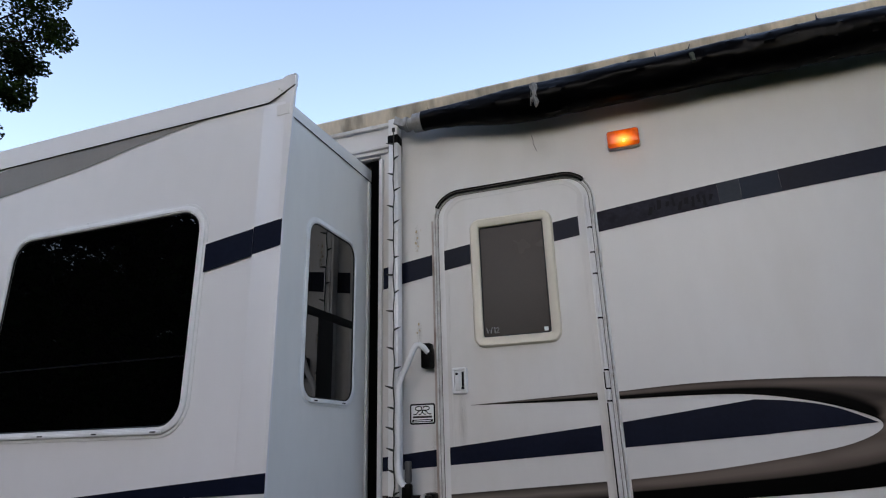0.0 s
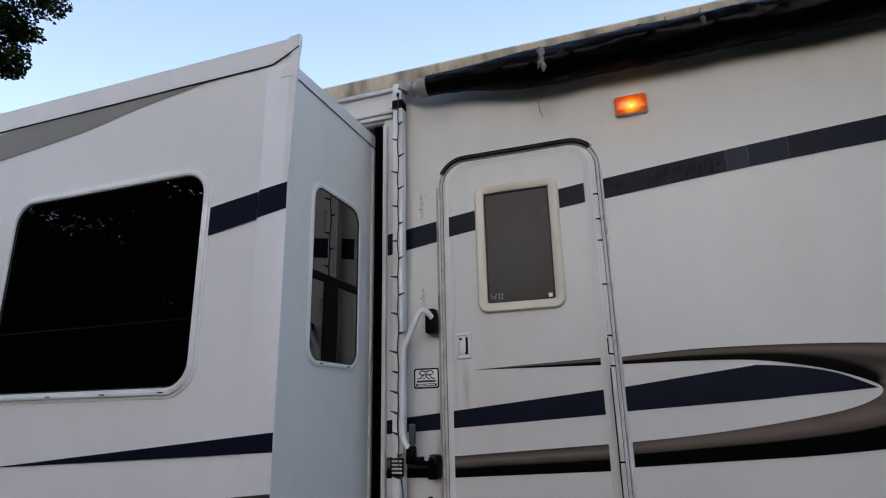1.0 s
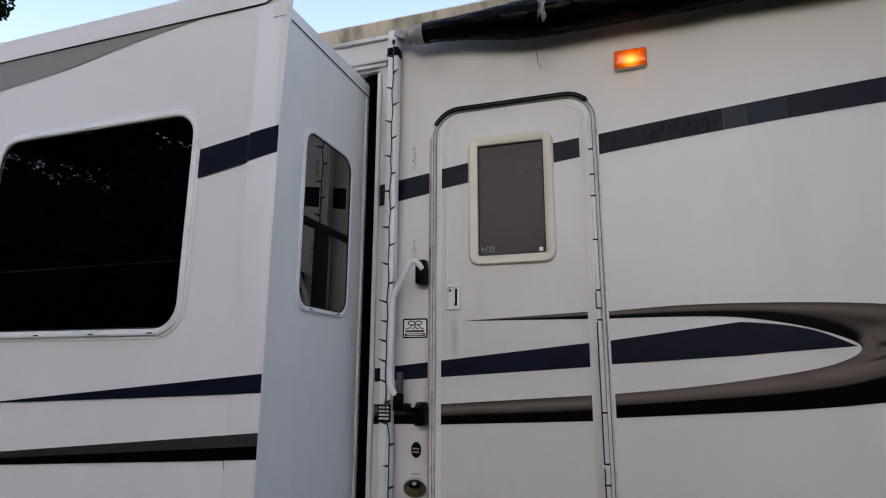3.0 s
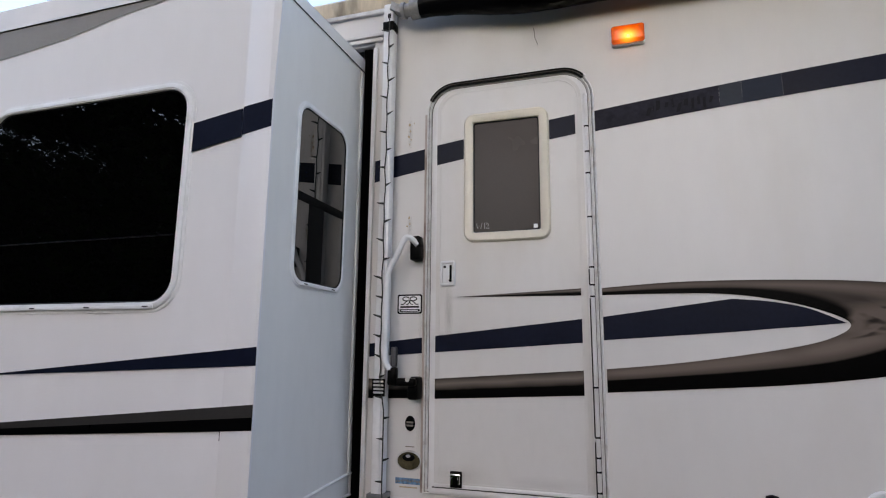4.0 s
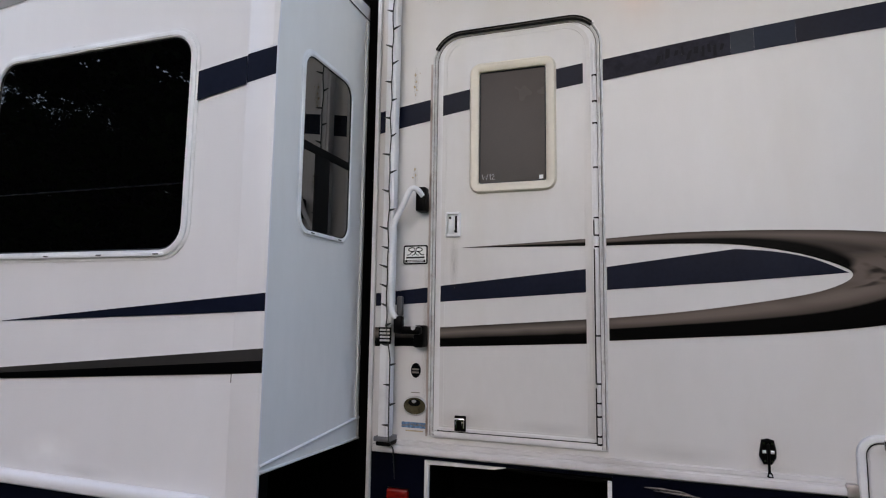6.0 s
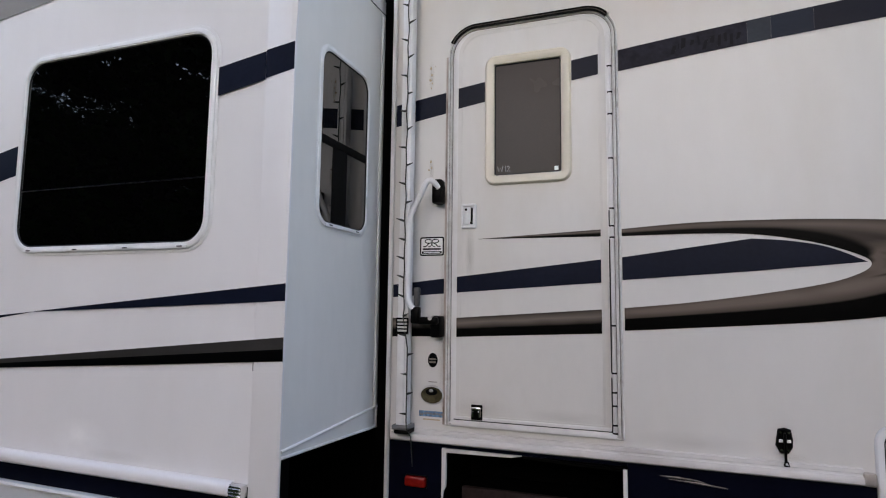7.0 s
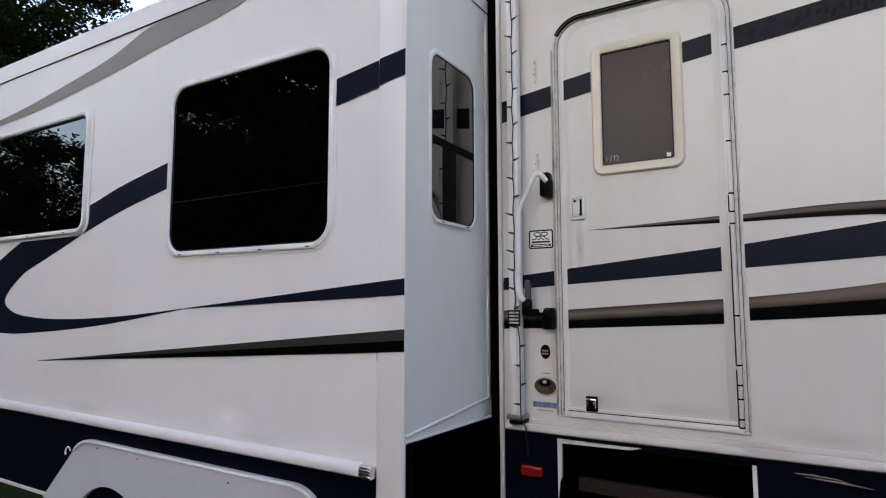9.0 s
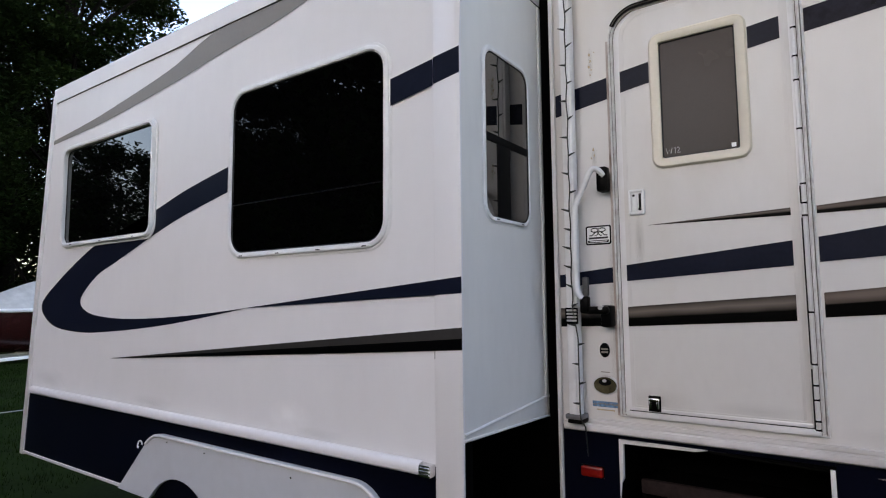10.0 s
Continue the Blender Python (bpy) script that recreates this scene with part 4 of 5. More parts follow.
part("moulding_seam", block(B(), -0.5228, -0.5216, 0.88, 3.12, 0.0, 0.0030, 0), SEAM, slide, "grimy seam beside the corner moulding", place=FRONT)
part("seam_drip", slab(B(), [(-0.524, 1.295), (-0.521, 1.295), (-0.521, 1.330), (-0.524, 1.330)], 0.0005, 0.0052), DGREY, slide, place=FRONT, smooth=False)
hook_o = spline([(-1.93, 2.290), (-2.35, 2.205), (-2.70, 2.112), (-3.10, 2.025), (-3.50, 1.930), (-4.02, 1.705), (-4.305, 1.52), (-4.10, 1.37), (-3.65, 1.327), (-3.17, 1.345), (-2.49, 1.402), (-1.752, 1.499)])
hook_i = spline([(-1.93, 2.146), (-2.35, 2.055), (-2.70, 1.958), (-2.92, 1.886), (-3.16, 1.810), (-3.44, 1.716), (-3.655, 1.56), (-3.53, 1.468), (-3.18, 1.433), (-2.75, 1.434), (-2.25, 1.459), (-1.752, 1.500)])
part("swoosh", band(B(), hook_o, hook_i, 0, 1, 90), NAVY, slide, "navy hook-shaped swoosh film", place=FRONT)
part("stripe", band(B(), lambda u: 1.502 + 0.092 * (u + 1.74), lambda u: 1.500 + 0.044 * (u + 1.74), -1.735, -0.3895, 20, 0.0065), NAVY, slide, "tapering navy film stripe", place=FRONT)
part("stripe", band(B(), lambda u: 1.168 + 0.0925 * (u + 3.167), lambda u: 1.167 + 0.077 * (u + 3.167), -3.167, -0.3895, 30, 0.0065), DGREY, slide, "charcoal film stripe", place=FRONT)
part("stripe", band(B(), lambda u: 1.1675 + 0.077 * (u + 3.167), lambda u: 1.166 + 0.0612 * (u + 3.167), -3.167, -0.3895, 30, 0.0064), BLACKFILM, slide, "black film stripe", place=FRONT)
g_top = spline([(-4.24, 2.818), (-3.70, 2.859), (-3.285, 2.904), (-2.575, 3.003), (-2.10, 3.118), (-1.55, 3.122), (-1.20, 3.126), (-0.80, 3.131)])
g_bot = spline([(-4.24, 2.786), (-3.70, 2.807), (-3.285, 2.830), (-2.570, 2.898), (-2.05, 2.965), (-1.55, 3.018), (-1.20, 3.080), (-0.80, 3.130)])
part("stripe", band(B(), g_top, g_bot, 0, 1, 40, 0.003), GREY, slide, "warm grey tapering film", place=FRONT)

# rail, skirt and fender of the slide-out
bm = B()
prof = [(0.834, 0.002), (0.834, 0.026), (0.842, 0.036), (0.856, 0.038), (0.870, 0.036), (0.880, 0.029), (0.885, 0.020), (0.886, 0.002)]
rows = [[bm.verts.new((u, v + dv, w)) for v, w in prof] for u, dv in ((-4.37, 0.010), (-2.4, 0.004), (-0.585, 0.0))]
for a, b in zip(rows, rows[1:]):
    for k in range(len(prof) - 1):
        bm.faces.new((a[k], b[k], b[k + 1], a[k + 1]))
srail = part("belt_rail", bm, WHITERAIL, slide, "rounded white belt rail", place=FRONT)
bm = block(B(), -0.580, -0.523, 0.833, 0.882, 0.002, 0.044, 0.006)
cap = part("end_cap", bm, CHROME, srail, "ribbed chrome end cap", place=FRONT)
for v in (0.844, 0.857, 0.870):
    part("rib", block(B(), -0.578, -0.525, v - 0.003, v + 0.003, 0.040, 0.049, 0.002), CHROME, cap, place=FRONT)
part("skirt", lean(sheet(B(), -4.20, -0.523, 0.385, 0.870, -0.03, 0.002)), SKIRT, slide, "glossy navy lower skirt", place=FRONT, smooth=False)
part("skirt_edge", lean(block(B(), -4.21, -2.9, 0.372, 0.392, -0.03, 0.010, 0.003)), TRIM, slide, "thin white skirt edging", place=FRONT)
arch = [(-2.30 + 0.36 * math.cos(radians(a)), 0.172 + 0.36 * math.sin(radians(a))) for a in range(34, 147, 6)]
corner = [(-0.955 + 0.20 * math.cos(radians(a)), 0.55 + 0.205 * math.sin(radians(a))) for a in range(0, 91, 9)]
pts = [(-0.755, 0.37)] + corner + [(-2.50, 0.760), (-2.56, 0.752), (-2.61, 0.730), (-2.655, 0.695), (-2.97, 0.375)] + [(-2.62, 0.372)] + arch[::-1] + [(-1.98, 0.372)]
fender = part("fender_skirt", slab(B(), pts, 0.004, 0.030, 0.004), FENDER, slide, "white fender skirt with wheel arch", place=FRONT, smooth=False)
bm = B()
edge = [(-0.762, 0.45, 0.032)] + [(u, v - 0.008, 0.032) for u, v in corner] + [(-2.50, 0.752, 0.032), (-2.56, 0.744, 0.032), (-2.605, 0.724, 0.032), (-2.65, 0.688, 0.032)]
part("fender_bead", tube(bm, edge, 0.009, 8), TRIM, fender, place=FRONT)
for u, v in ((-2.42, 0.725), (-2.05, 0.715), (-1.35, 0.70)):
    part("screw", tube(B(), [(u, v, 0.03), (u, v, 0.0335)], 0.004, 8), PLASTIC, fender, place=FRONT)
tie = [(-2.725 + 0.014 * math.cos(a / 2), 0.672 + 0.024 * math.sin(a / 2) * (1 if a < 7 else 0.7), 0.020 + 0.002 * a) for a in range(0, 13)]
part("cord_loop", tube(B(), tie, 0.004, 6), WHITEP, fender, "loop of white cord", place=FRONT)

# ---- wheel ----
wheel = thing("wheel", "black trailer tyre in the fender arch", "wheel", at=(-2.30, FRONT_Y + 0.16, 0.0))
bm = B()
prof = [(0.20, -0.10), (0.30, -0.115), (0.345, -0.10), (0.365, -0.07), (0.37, 0.0), (0.365, 0.07), (0.345, 0.10), (0.30, 0.115), (0.20, 0.10)]
rows = [[bm.verts.new((r * math.cos(a), y, 0.355 + r * math.sin(a))) for r, y in prof] for a in [6.28318 * k / 48 for k in range(48)]]
for k in range(48):
    for q in range(len(prof) - 1):
        bm.faces.new((rows[k][q], rows[(k + 1) % 48][q], rows[(k + 1) % 48][q + 1], rows[k][q + 1]))
part("tyre", bm, RUBBER, wheel)
bm = tube(B(), [(0, -0.07, 0.355), (0, 0.07, 0.355)], 0.205, 32)
part("rim", bm, ALU, wheel)


# ---- step well and folded step ----
well = thing("step_well", "black open step well with white chipped edging", "step well")
part("well_back", sheet(B(), -0.03, 0.79, 0.40, 0.895, -0.45, -0.43), DARK, well, place=MAIN, smooth=False)
part("well_side", block(B(), -0.034, -0.022, 0.40, 0.895, -0.43, -0.002, 0), DARK, well, place=MAIN)
part("well_side", block(B(), 0.780, 0.791, 0.40, 0.895, -0.43, -0.002, 0), DARK, well, place=MAIN)
part("well_top", block(B(), -0.022, 0.780, 0.884, 0.8945, -0.43, -0.002, 0), DARK, well, place=MAIN)
part("edging", slab(B(), [(-0.030, 0.62), (-0.022, 0.70), (-0.012, 0.72), (-0.010, 0.894), (-0.030, 0.894)], -0.01, 0.010, 0.001), TRIM, well, "chipped white edging", place=MAIN, smooth=False)
part("edging", slab(B(), [(-0.010, 0.876), (0.30, 0.882), (0.345, 0.893), (-0.010, 0.8935)], -0.01, 0.010, 0.001), TRIM, well, "broken white edging", place=MAIN, smooth=False)
part("edging", slab(B(), [(0.345, 0.884), (0.50, 0.876), (0.765, 0.872), (0.768, 0.882), (0.50, 0.888), (0.35, 0.894)], -0.012, 0.007, 0.001), PLASTIC, well, "bent dark edging strip", place=MAIN, smooth=False)
part("edging", block(B(), 0.772, 0.789, 0.40, 0.880, -0.01, 0.010, 0.002), TRIM, well, "white edging", place=MAIN)
step = thing("entry_step", "folded dusty black steel entry step in its well", "step")
part("tread", block(B(), 0.03, 0.735, 0.672, 0.690, -0.36, -0.115, 0.004), DARK, step, "black tread", place=MAIN)
part("riser", block(B(), 0.035, 0.730, 0.640, 0.706, -0.115, -0.085, 0.010), TREAD, step, "dusty rounded front lip", place=MAIN)
for u in (0.03, 0.715):
    part("side_arm", block(B(), u, u + 0.02, 0.45, 0.69, -0.34, -0.12, 0.004), DARK, step, place=MAIN)

# ---- awning ----
ROLL = MAIN @ Matrix.Translation((0, 0, -0.032))
awning = thing("awning", "rolled black vinyl awning with frayed cloth on a white arm", "awning")
bm = B()
rows = []
N = 420
for k in range(N + 1):
    s = k / N
    u = -0.03 + 3.55 * s
    grow = min(1, max(0, (u - 0.02) / 0.5))
    grow = grow * grow * (3 - 2 * grow)
    r = 0.053 + 0.036 * grow
    row = []
    for q in range(40):
        a = 6.28318 * q / 40
        n1 = noise.noise(Vector((u * 3.1, math.cos(a) * 1.2, math.sin(a) * 1.2 + 4)))
        n2 = noise.noise(Vector((u * 13 + 5 * math.sin(a), math.cos(a) * 3, math.sin(a) * 3)))
        n3 = abs(noise.noise(Vector((u * 5 + 2.2 * a, a * 1.7, 9.0))))
        n4 = abs(noise.noise(Vector((u * 4.5 - a * 1.6, a * 0.8, 2.0))))
        rr = r * (1 + (0.04 + 0.05 * grow) * n1 + 0.045 * n2 - 0.05 * n3 + 0.55 * max(0.0, 0.11 - n4) * (0.5 + n1))
        row.append(bm.verts.new((u, 3.308 - 0.032 * grow + rr * math.sin(a), 0.128 + 0.012 * grow + rr * math.cos(a))))
    rows.append(row)
for a, b in zip(rows, rows[1:]):
    for q in range(40):
        bm.faces.new((a[q], a[(q + 1) % 40], b[(q + 1) % 40], b[q]))
bm.faces.new(rows[0][::-1])
fabric = part("rolled_fabric", bm, VINYL, awning, "creased black vinyl roll", place=ROLL)
rnd = random.Random(8)
bm = B()
rows = []
for k in range(280):
    u = 0.0 + 3.45 * k / 279
    rag = 0.026 * noise.noise(Vector((u * 9, 3.1, 0))) + 0.022 * noise.noise(Vector((u * 37, 7.7, 0)))
    g = min(1, u / 1.96)
    top = 3.368 + 0.040 * g + rag
    rows.append([bm.verts.new((u, top, 0.045)), bm.verts.new((u, 3.36 + 0.3 * rag, 0.075)), bm.verts.new((u, 3.318, 0.10 + 0.02 * noise.noise(Vector((u * 6, 0, 2)))))])
    rows[-1] += [bm.verts.new((u, 3.265 - 0.02 * g, 0.085))]
for a, b in zip(rows, rows[1:]):
    for q in range(3):
        bm.faces.new((a[q], b[q], b[q + 1], a[q + 1]))
part("ragged_flap", bm, VINYL, awning, "torn edge of black vinyl", place=MAIN)
for u, drop in ((0.165, 0.03), (0.24, 0.025), (0.33, 0.04), (0.86, 0.03), (1.02, 0.045), (1.13, 0.05), (1.28, 0.05), (1.52, 0.04), (1.80, 0.05)):
    g = min(1, max(0, (u - 0.45) / 1.3))
    z0 = 3.330 + 0.018 * min(1, u / 0.5) + 0.022 * g
    part("tear", tube(B(), [(u, z0 - 0.015, 0.165), (u + rnd.uniform(-0.01, 0.02), z0 + 0.02, 0.14), (u + rnd.uniform(0, 0.012), z0 + drop * 1.3, 0.11)], [0.004, 0.0035, 0.0012], 6), VINYL, fabric, place=ROLL)
part("strap", tube(B(), [(1.256, 3.352, 0.138), (1.262, 3.334, 0.190), (1.272, 3.290, 0.222), (1.276, 3.255, 0.226)], [0.012, 0.015, 0.015, 0.010], 6), shader("mossy_strap", (0.05, 0.055, 0.035), 0.8, spread=0.4, scale=20), awning, "mossy tie strap", place=ROLL)
for k in range(16):
    u = 0.02 + 0.036 * k + rnd.uniform(-0.012, 0.012)
    g = min(1, max(0, (u - 0.02) / 0.5)) ** 2
    z0 = 3.334 + 0.012 * g + rnd.uniform(-0.004, 0.006)
    part("fray", tube(B(), [(u, z0, 0.150), (u + rnd.uniform(-0.012, 0.012), z0 + rnd.uniform(0.004, 0.016), 0.155), (u + rnd.uniform(-0.02, 0.02), z0 + rnd.uniform(-0.010, 0.022), 0.160)], [0.0035, 0.003, 0.001], 5), FRAY if k % 3 else VINYL, fabric, place=ROLL)
knot = part("frayed_knot", tube(B(), [(0.553, 3.340, 0.18), (0.568, 3.318, 0.210), (0.576, 3.288, 0.220), (0.570, 3.252, 0.222), (0.580, 3.222, 0.218), (0.574, 3.200, 0.212)], [0.010, 0.020, 0.016, 0.008, 0.013, 0.004], 8), FRAY, awning, "frayed grey cloth knot", place=ROLL)
for k in range(12):
    a, l = rnd.uniform(-0.45, 0.45), rnd.uniform(0.03, 0.075)
    p = (0.568 + rnd.uniform(-0.012, 0.012), 3.31 - rnd.uniform(0, 0.06), 0.222)
    part("thread", tube(B(), [p, (p[0] + l * 0.5 * math.sin(a), p[1] - l * 0.4 * math.cos(a) + 0.01, 0.234), (p[0] + l * math.sin(a), p[1] - l * math.cos(a), 0.226)], [0.0018, 0.0014, 0.0008], 5), FRAY, knot, place=ROLL)
part("loose_thread", tube(B(), [(0.515, 3.15, 0.012), (0.522, 3.12, 0.014), (0.520, 3.10, 0.014), (0.535, 3.06, 0.013)], 0.0014, 5), PLASTIC, awning, "loose dark thread", place=MAIN)
bm = tube(B(), [(-0.125, 3.306, 0.128), (-0.032, 3.304, 0.128)], 0.032, 20)
tube(bm, [(-0.078, 3.305, 0.128), (-0.030, 3.304, 0.128)], 0.050, 20)
tube(bm, [(-0.130, 3.306, 0.128), (-0.110, 3.306, 0.128)], 0.040, 20)
part("roller_end", bm, DULLALU, awning, "dull aluminium roller end", place=ROLL)
bm = block(B(), -0.235, -0.180, 0.985, 3.225, 0.030, 0.085, 0.008)
block(bm, -0.222, -0.193, 1.0, 3.21, 0.080, 0.092, 0.004)
arm = part("arm", bm, WHITEP, awning, "white enamelled awning arm", place=MAIN)
bm = block(B(), -0.236, -0.182, 3.268, 3.368, 0.030, 0.088, 0.007)
part("arm_head", bm, WHITEP, arm, place=MAIN)
part("arm_collar", block(B(), -0.238, -0.178, 3.222, 3.270, 0.028, 0.090, 0.005), PLASTIC, arm, "black arm collar", place=MAIN)
part("slot", block(B(), -0.212, -0.194, 3.285, 3.312, 0.080, 0.0895, 0.003), PLASTIC, arm, place=MAIN)
part("head_link", slab(B(), [(-0.20, 3.33), (-0.12, 3.285), (-0.11, 3.325), (-0.19, 3.375)], 0.05, 0.10, 0.004), DULLALU, arm, place=MAIN, smooth=False)
part("clamp_band", block(B(), -0.237, -0.176, 1.415, 1.492, 0.084, 0.0945, 0.002), PLASTIC, arm, "black clamp band", place=MAIN)
bm = B()
for k in range(4):
    block(bm, -0.230, -0.180, 1.427 + 0.016 * k, 1.436 + 0.016 * k, 0.085, 0.098, 0.003)
part("clamp", bm, ALU, arm, "ribbed grey clamp", place=MAIN)
part("foot_block", block(B(), -0.240, -0.168, 0.957, 0.976, 0.002, 0.092, 0.006), PLASTIC, arm, "black foot block", place=MAIN)
bm = block(B(), -0.250, -0.168, 0.9762, 0.998, 0.008, 0.096, 0.005)
part("foot_bracket", bm, shader("grey_bracket", (0.16, 0.16, 0.165), 0.45, metal=0.4, spread=0.2, scale=12), arm, "dark grey foot bracket", place=MAIN)
part("wall_spacer", block(B(), -0.225, -0.19, 1.9, 1.96, 0.002, 0.032, 0.004), ALU, arm, place=MAIN)
part("wall_spacer", block(B(), -0.225, -0.19, 3.28, 3.35, 0.002, 0.032, 0.004), ALU, arm, place=MAIN)

# ---- string of small lights on the arm ----
lights = thing("string_lights", "string of small unlit lights on dark green cable", "string lights")
cable = [(-0.199 + 0.0022 * math.sin(k * 1.1), 3.30 - 0.03 * k, 0.096 + 0.003 * math.cos(k * 0.7)) for k in range(60)]
cable += [(-0.199 + 0.020 * min(1, j / 5), 1.50 - 0.03 * j, 0.098 - 0.01 * min(1, j / 5)) for j in range(17)] + [(-0.172, 0.985, 0.10), (-0.168, 0.94, 0.055), (-0.166, 0.86, 0.045), (-0.172, 0.80, 0.02)]
CABLE = shader("dark_cable", (0.012, 0.016, 0.013), 0.5, spread=0.2)
part("cable", tube(B(), cable, 0.0032, 6), CABLE, lights, place=MAIN)
for k in range(3, 77, 3):
    p = Vector(cable[k])
    side = -1 if k % 2 else 1
    if rnd.random() < 0.15:
        side = -side
    tip = p + Vector((side * rnd.uniform(0.026, 0.038), rnd.uniform(0.0, 0.014), rnd.uniform(0.0, 0.012)))
    part("bulb", tube(B(), [p, p.lerp(tip, 0.5), tip], [0.0055, 0.0045, 0.0018], 6), CABLE, lights, place=MAIN)

# ---- grab handle ----
grab = thing("grab_handle", "white folding grab handle with black brackets beside the door", "grab handle")
curve = spline([(-0.035, 2.105, 0.075), (-0.062, 2.135, 0.095), (-0.088, 2.130, 0.105), (-0.120, 2.062, 0.108), (-0.160, 1.985, 0.108), (-0.172, 1.93, 0.108), (-0.174, 1.75, 0.108), (-0.173, 1.62, 0.108), (-0.165, 1.56, 0.106), (-0.135, 1.525, 0.10)])
part("bar", tube(B(), [curve(k / 48) for k in range(49)], 0.0135, 12), WHITEP, grab, "white bent bar", place=MAIN)
bm = block(B(), -0.075, -0.028, 2.035, 2.135, 0.004, 0.075, 0.010)
block(bm, -0.068, -0.022, 2.10, 2.148, 0.03, 0.085, 0.008)
part("bracket", bm, PLASTIC, grab, "black upper bracket", place=MAIN)
bm = block(B(), -0.074, -0.024, 1.402, 1.503, 0.004, 0.075, 0.010)
block(bm, -0.150, -0.03, 1.462, 1.498, 0.060, 0.105, 0.010)
block(bm, -0.158, -0.115, 1.465, 1.545, 0.075, 0.115, 0.010)
part("bracket", bm, PLASTIC, grab, "black lower bracket arm", place=MAIN)
part("bracket_pin", tube(B(), [(-0.062, 1.492, 0.075), (-0.062, 1.492, 0.108)], 0.010, 12), ALU, grab, place=MAIN)
part("hinge_block", block(B(), -0.150, -0.122, 1.545, 1.635, 0.068, 0.098, 0.008), shader("grey_hinge_plastic", (0.06, 0.06, 0.062), 0.4, ior=1.3), grab, place=MAIN)

# ---- lit amber porch light ----
lamp = thing("porch_light", "lit amber porch light with white base on the wall", "light")
part("base", ring(B(), 0.868, 2.990, 1.016, 3.078, 0.016, None, [(0.0, 0.001), (0.0, 0.018), (0.004, 0.022), (0.010, 0.022)], fill=True), WHITEP, lamp, place=MAIN)
part("lens", ring(B(), 0.870, 2.995, 1.014, 3.076, 0.014, None, [(0.0, 0.020), (0.001, 0.040), (0.008, 0.050), (0.02, 0.053)], fill=True), AMBER, lamp, "glowing amber lens", place=MAIN)
part("bulb", ring(B(), 0.936, 3.004, 0.951, 3.022, 0.007, None, [(0.0, 0.05), (0.002, 0.0538), (0.005, 0.0545)], fill=True), BULB, lamp, "bright bulb spot", place=MAIN)
glow = new("porch_light_glow", bpy.data.lights.new("porch_light_glow", "POINT"))
glow.data.energy, glow.data.color, glow.data.shadow_soft_size = 0.018, (1.0, 0.42, 0.10), 0.04
glow.location = (0.935, -0.11, 3.03)

# ---- stickers and badges ----
st = thing("dealer_sticker", "black bordered white sticker with a curled emblem", "sticker")
part("border", ring(B(), -0.158, 1.790, -0.034, 1.882, 0.010, None, [(0.0, 0.001), (0.0, 0.003), (0.006, 0.003)], fill=True), BLACKFILM, st, place=MAIN)
part("face", ring(B(), -0.151, 1.797, -0.041, 1.875, 0.006, None, [(0.0, 0.003), (0.0, 0.0036)], fill=True), LABELW, st, place=MAIN)
bm = B()
for sg in (-1, 1):
    c = spline([(-0.096 + sg * a, b, 0.0038) for a, b in ((0.002, 1.866), (0.018, 1.870), (0.032, 1.866), (0.034, 1.858), (0.022, 1.852), (0.006, 1.852))])
    tube(bm, [c(k / 20) for k in range(21)], 0.0026, 5)
    c = spline([(-0.096 + sg * a, b, 0.0038) for a, b in ((0.008, 1.853), (0.020, 1.846), (0.030, 1.836), (0.044, 1.835))])
    tube(bm, [c(k / 12) for k in range(13)], 0.0026, 5)
    c = spline([(-0.096 + sg * a, b, 0.0038) for a, b in ((0.004, 1.868), (0.002, 1.850), (-0.008, 1.836), (-0.018, 1.834))])
    tube(bm, [c(k / 12) for k in range(13)], 0.0022, 5)
part("emblem", bm, BLACKFILM, st, place=MAIN)
part("text_bar", block(B(), -0.143, -0.049, 1.818, 1.827, 0.0036, 0.0042, 0), DGREY, st, place=MAIN)
part("text_bar", block(B(), -0.147, -0.045, 1.800, 1.812, 0.0036, 0.0042, 0), BLACKFILM, st, place=MAIN)
part("text_bar", block(B(), -0.138, -0.054, 1.804, 1.808, 0.0042, 0.0047, 0), LABELW, st, place=MAIN)


def oval(u, v, a, b, n=28):
    return [(u + a * math.cos(6.28318 * k / n), v + b * math.sin(6.28318 * k / n)) for k in range(n)]


bd = thing("oval_badge", "small black oval badge with pale bars", "badge")
part("plate", slab(B(), oval(-0.083, 1.293, 0.024, 0.034), 0.001, 0.007, 0.002), BLACKFILM, bd, place=MAIN)
for v in (1.298, 1.284):
    part("text_bar", block(B(), -0.099, -0.067, v - 0.004, v + 0.004, 0.007, 0.0078, 0), GREY, bd, place=MAIN)
ol = thing("oval_outlet", "oval chrome bezel with an olive recessed cover", "fitting")
part("bezel", slab(B(), oval(-0.084, 1.132, 0.061, 0.045), 0.001, 0.010, 0.004), ALU, ol, place=MAIN)
part("cover", slab(B(), oval(-0.084, 1.131, 0.054, 0.038), 0.010, 0.0115, 0.001), shader("olive_cover", (0.060, 0.050, 0.026), 0.25, spread=0.7, scale=25), ol, "olive glossy cover", place=MAIN)
part("recess", slab(B(), oval(-0.084, 1.146, 0.030, 0.016), 0.0115, 0.0125), PLASTIC, ol, place=MAIN, smooth=False)
part("plug", slab(B(), oval(-0.086, 1.152, 0.010, 0.007), 0.0125, 0.018, 0.003), ALU, ol, place=MAIN)
part("text_bar", block(B(), -0.105, -0.062, 1.189, 1.193, 0.0005, 0.001, 0), GREY, ol, place=MAIN)
lb = thing("blue_label", "torn blue label strip", "label")
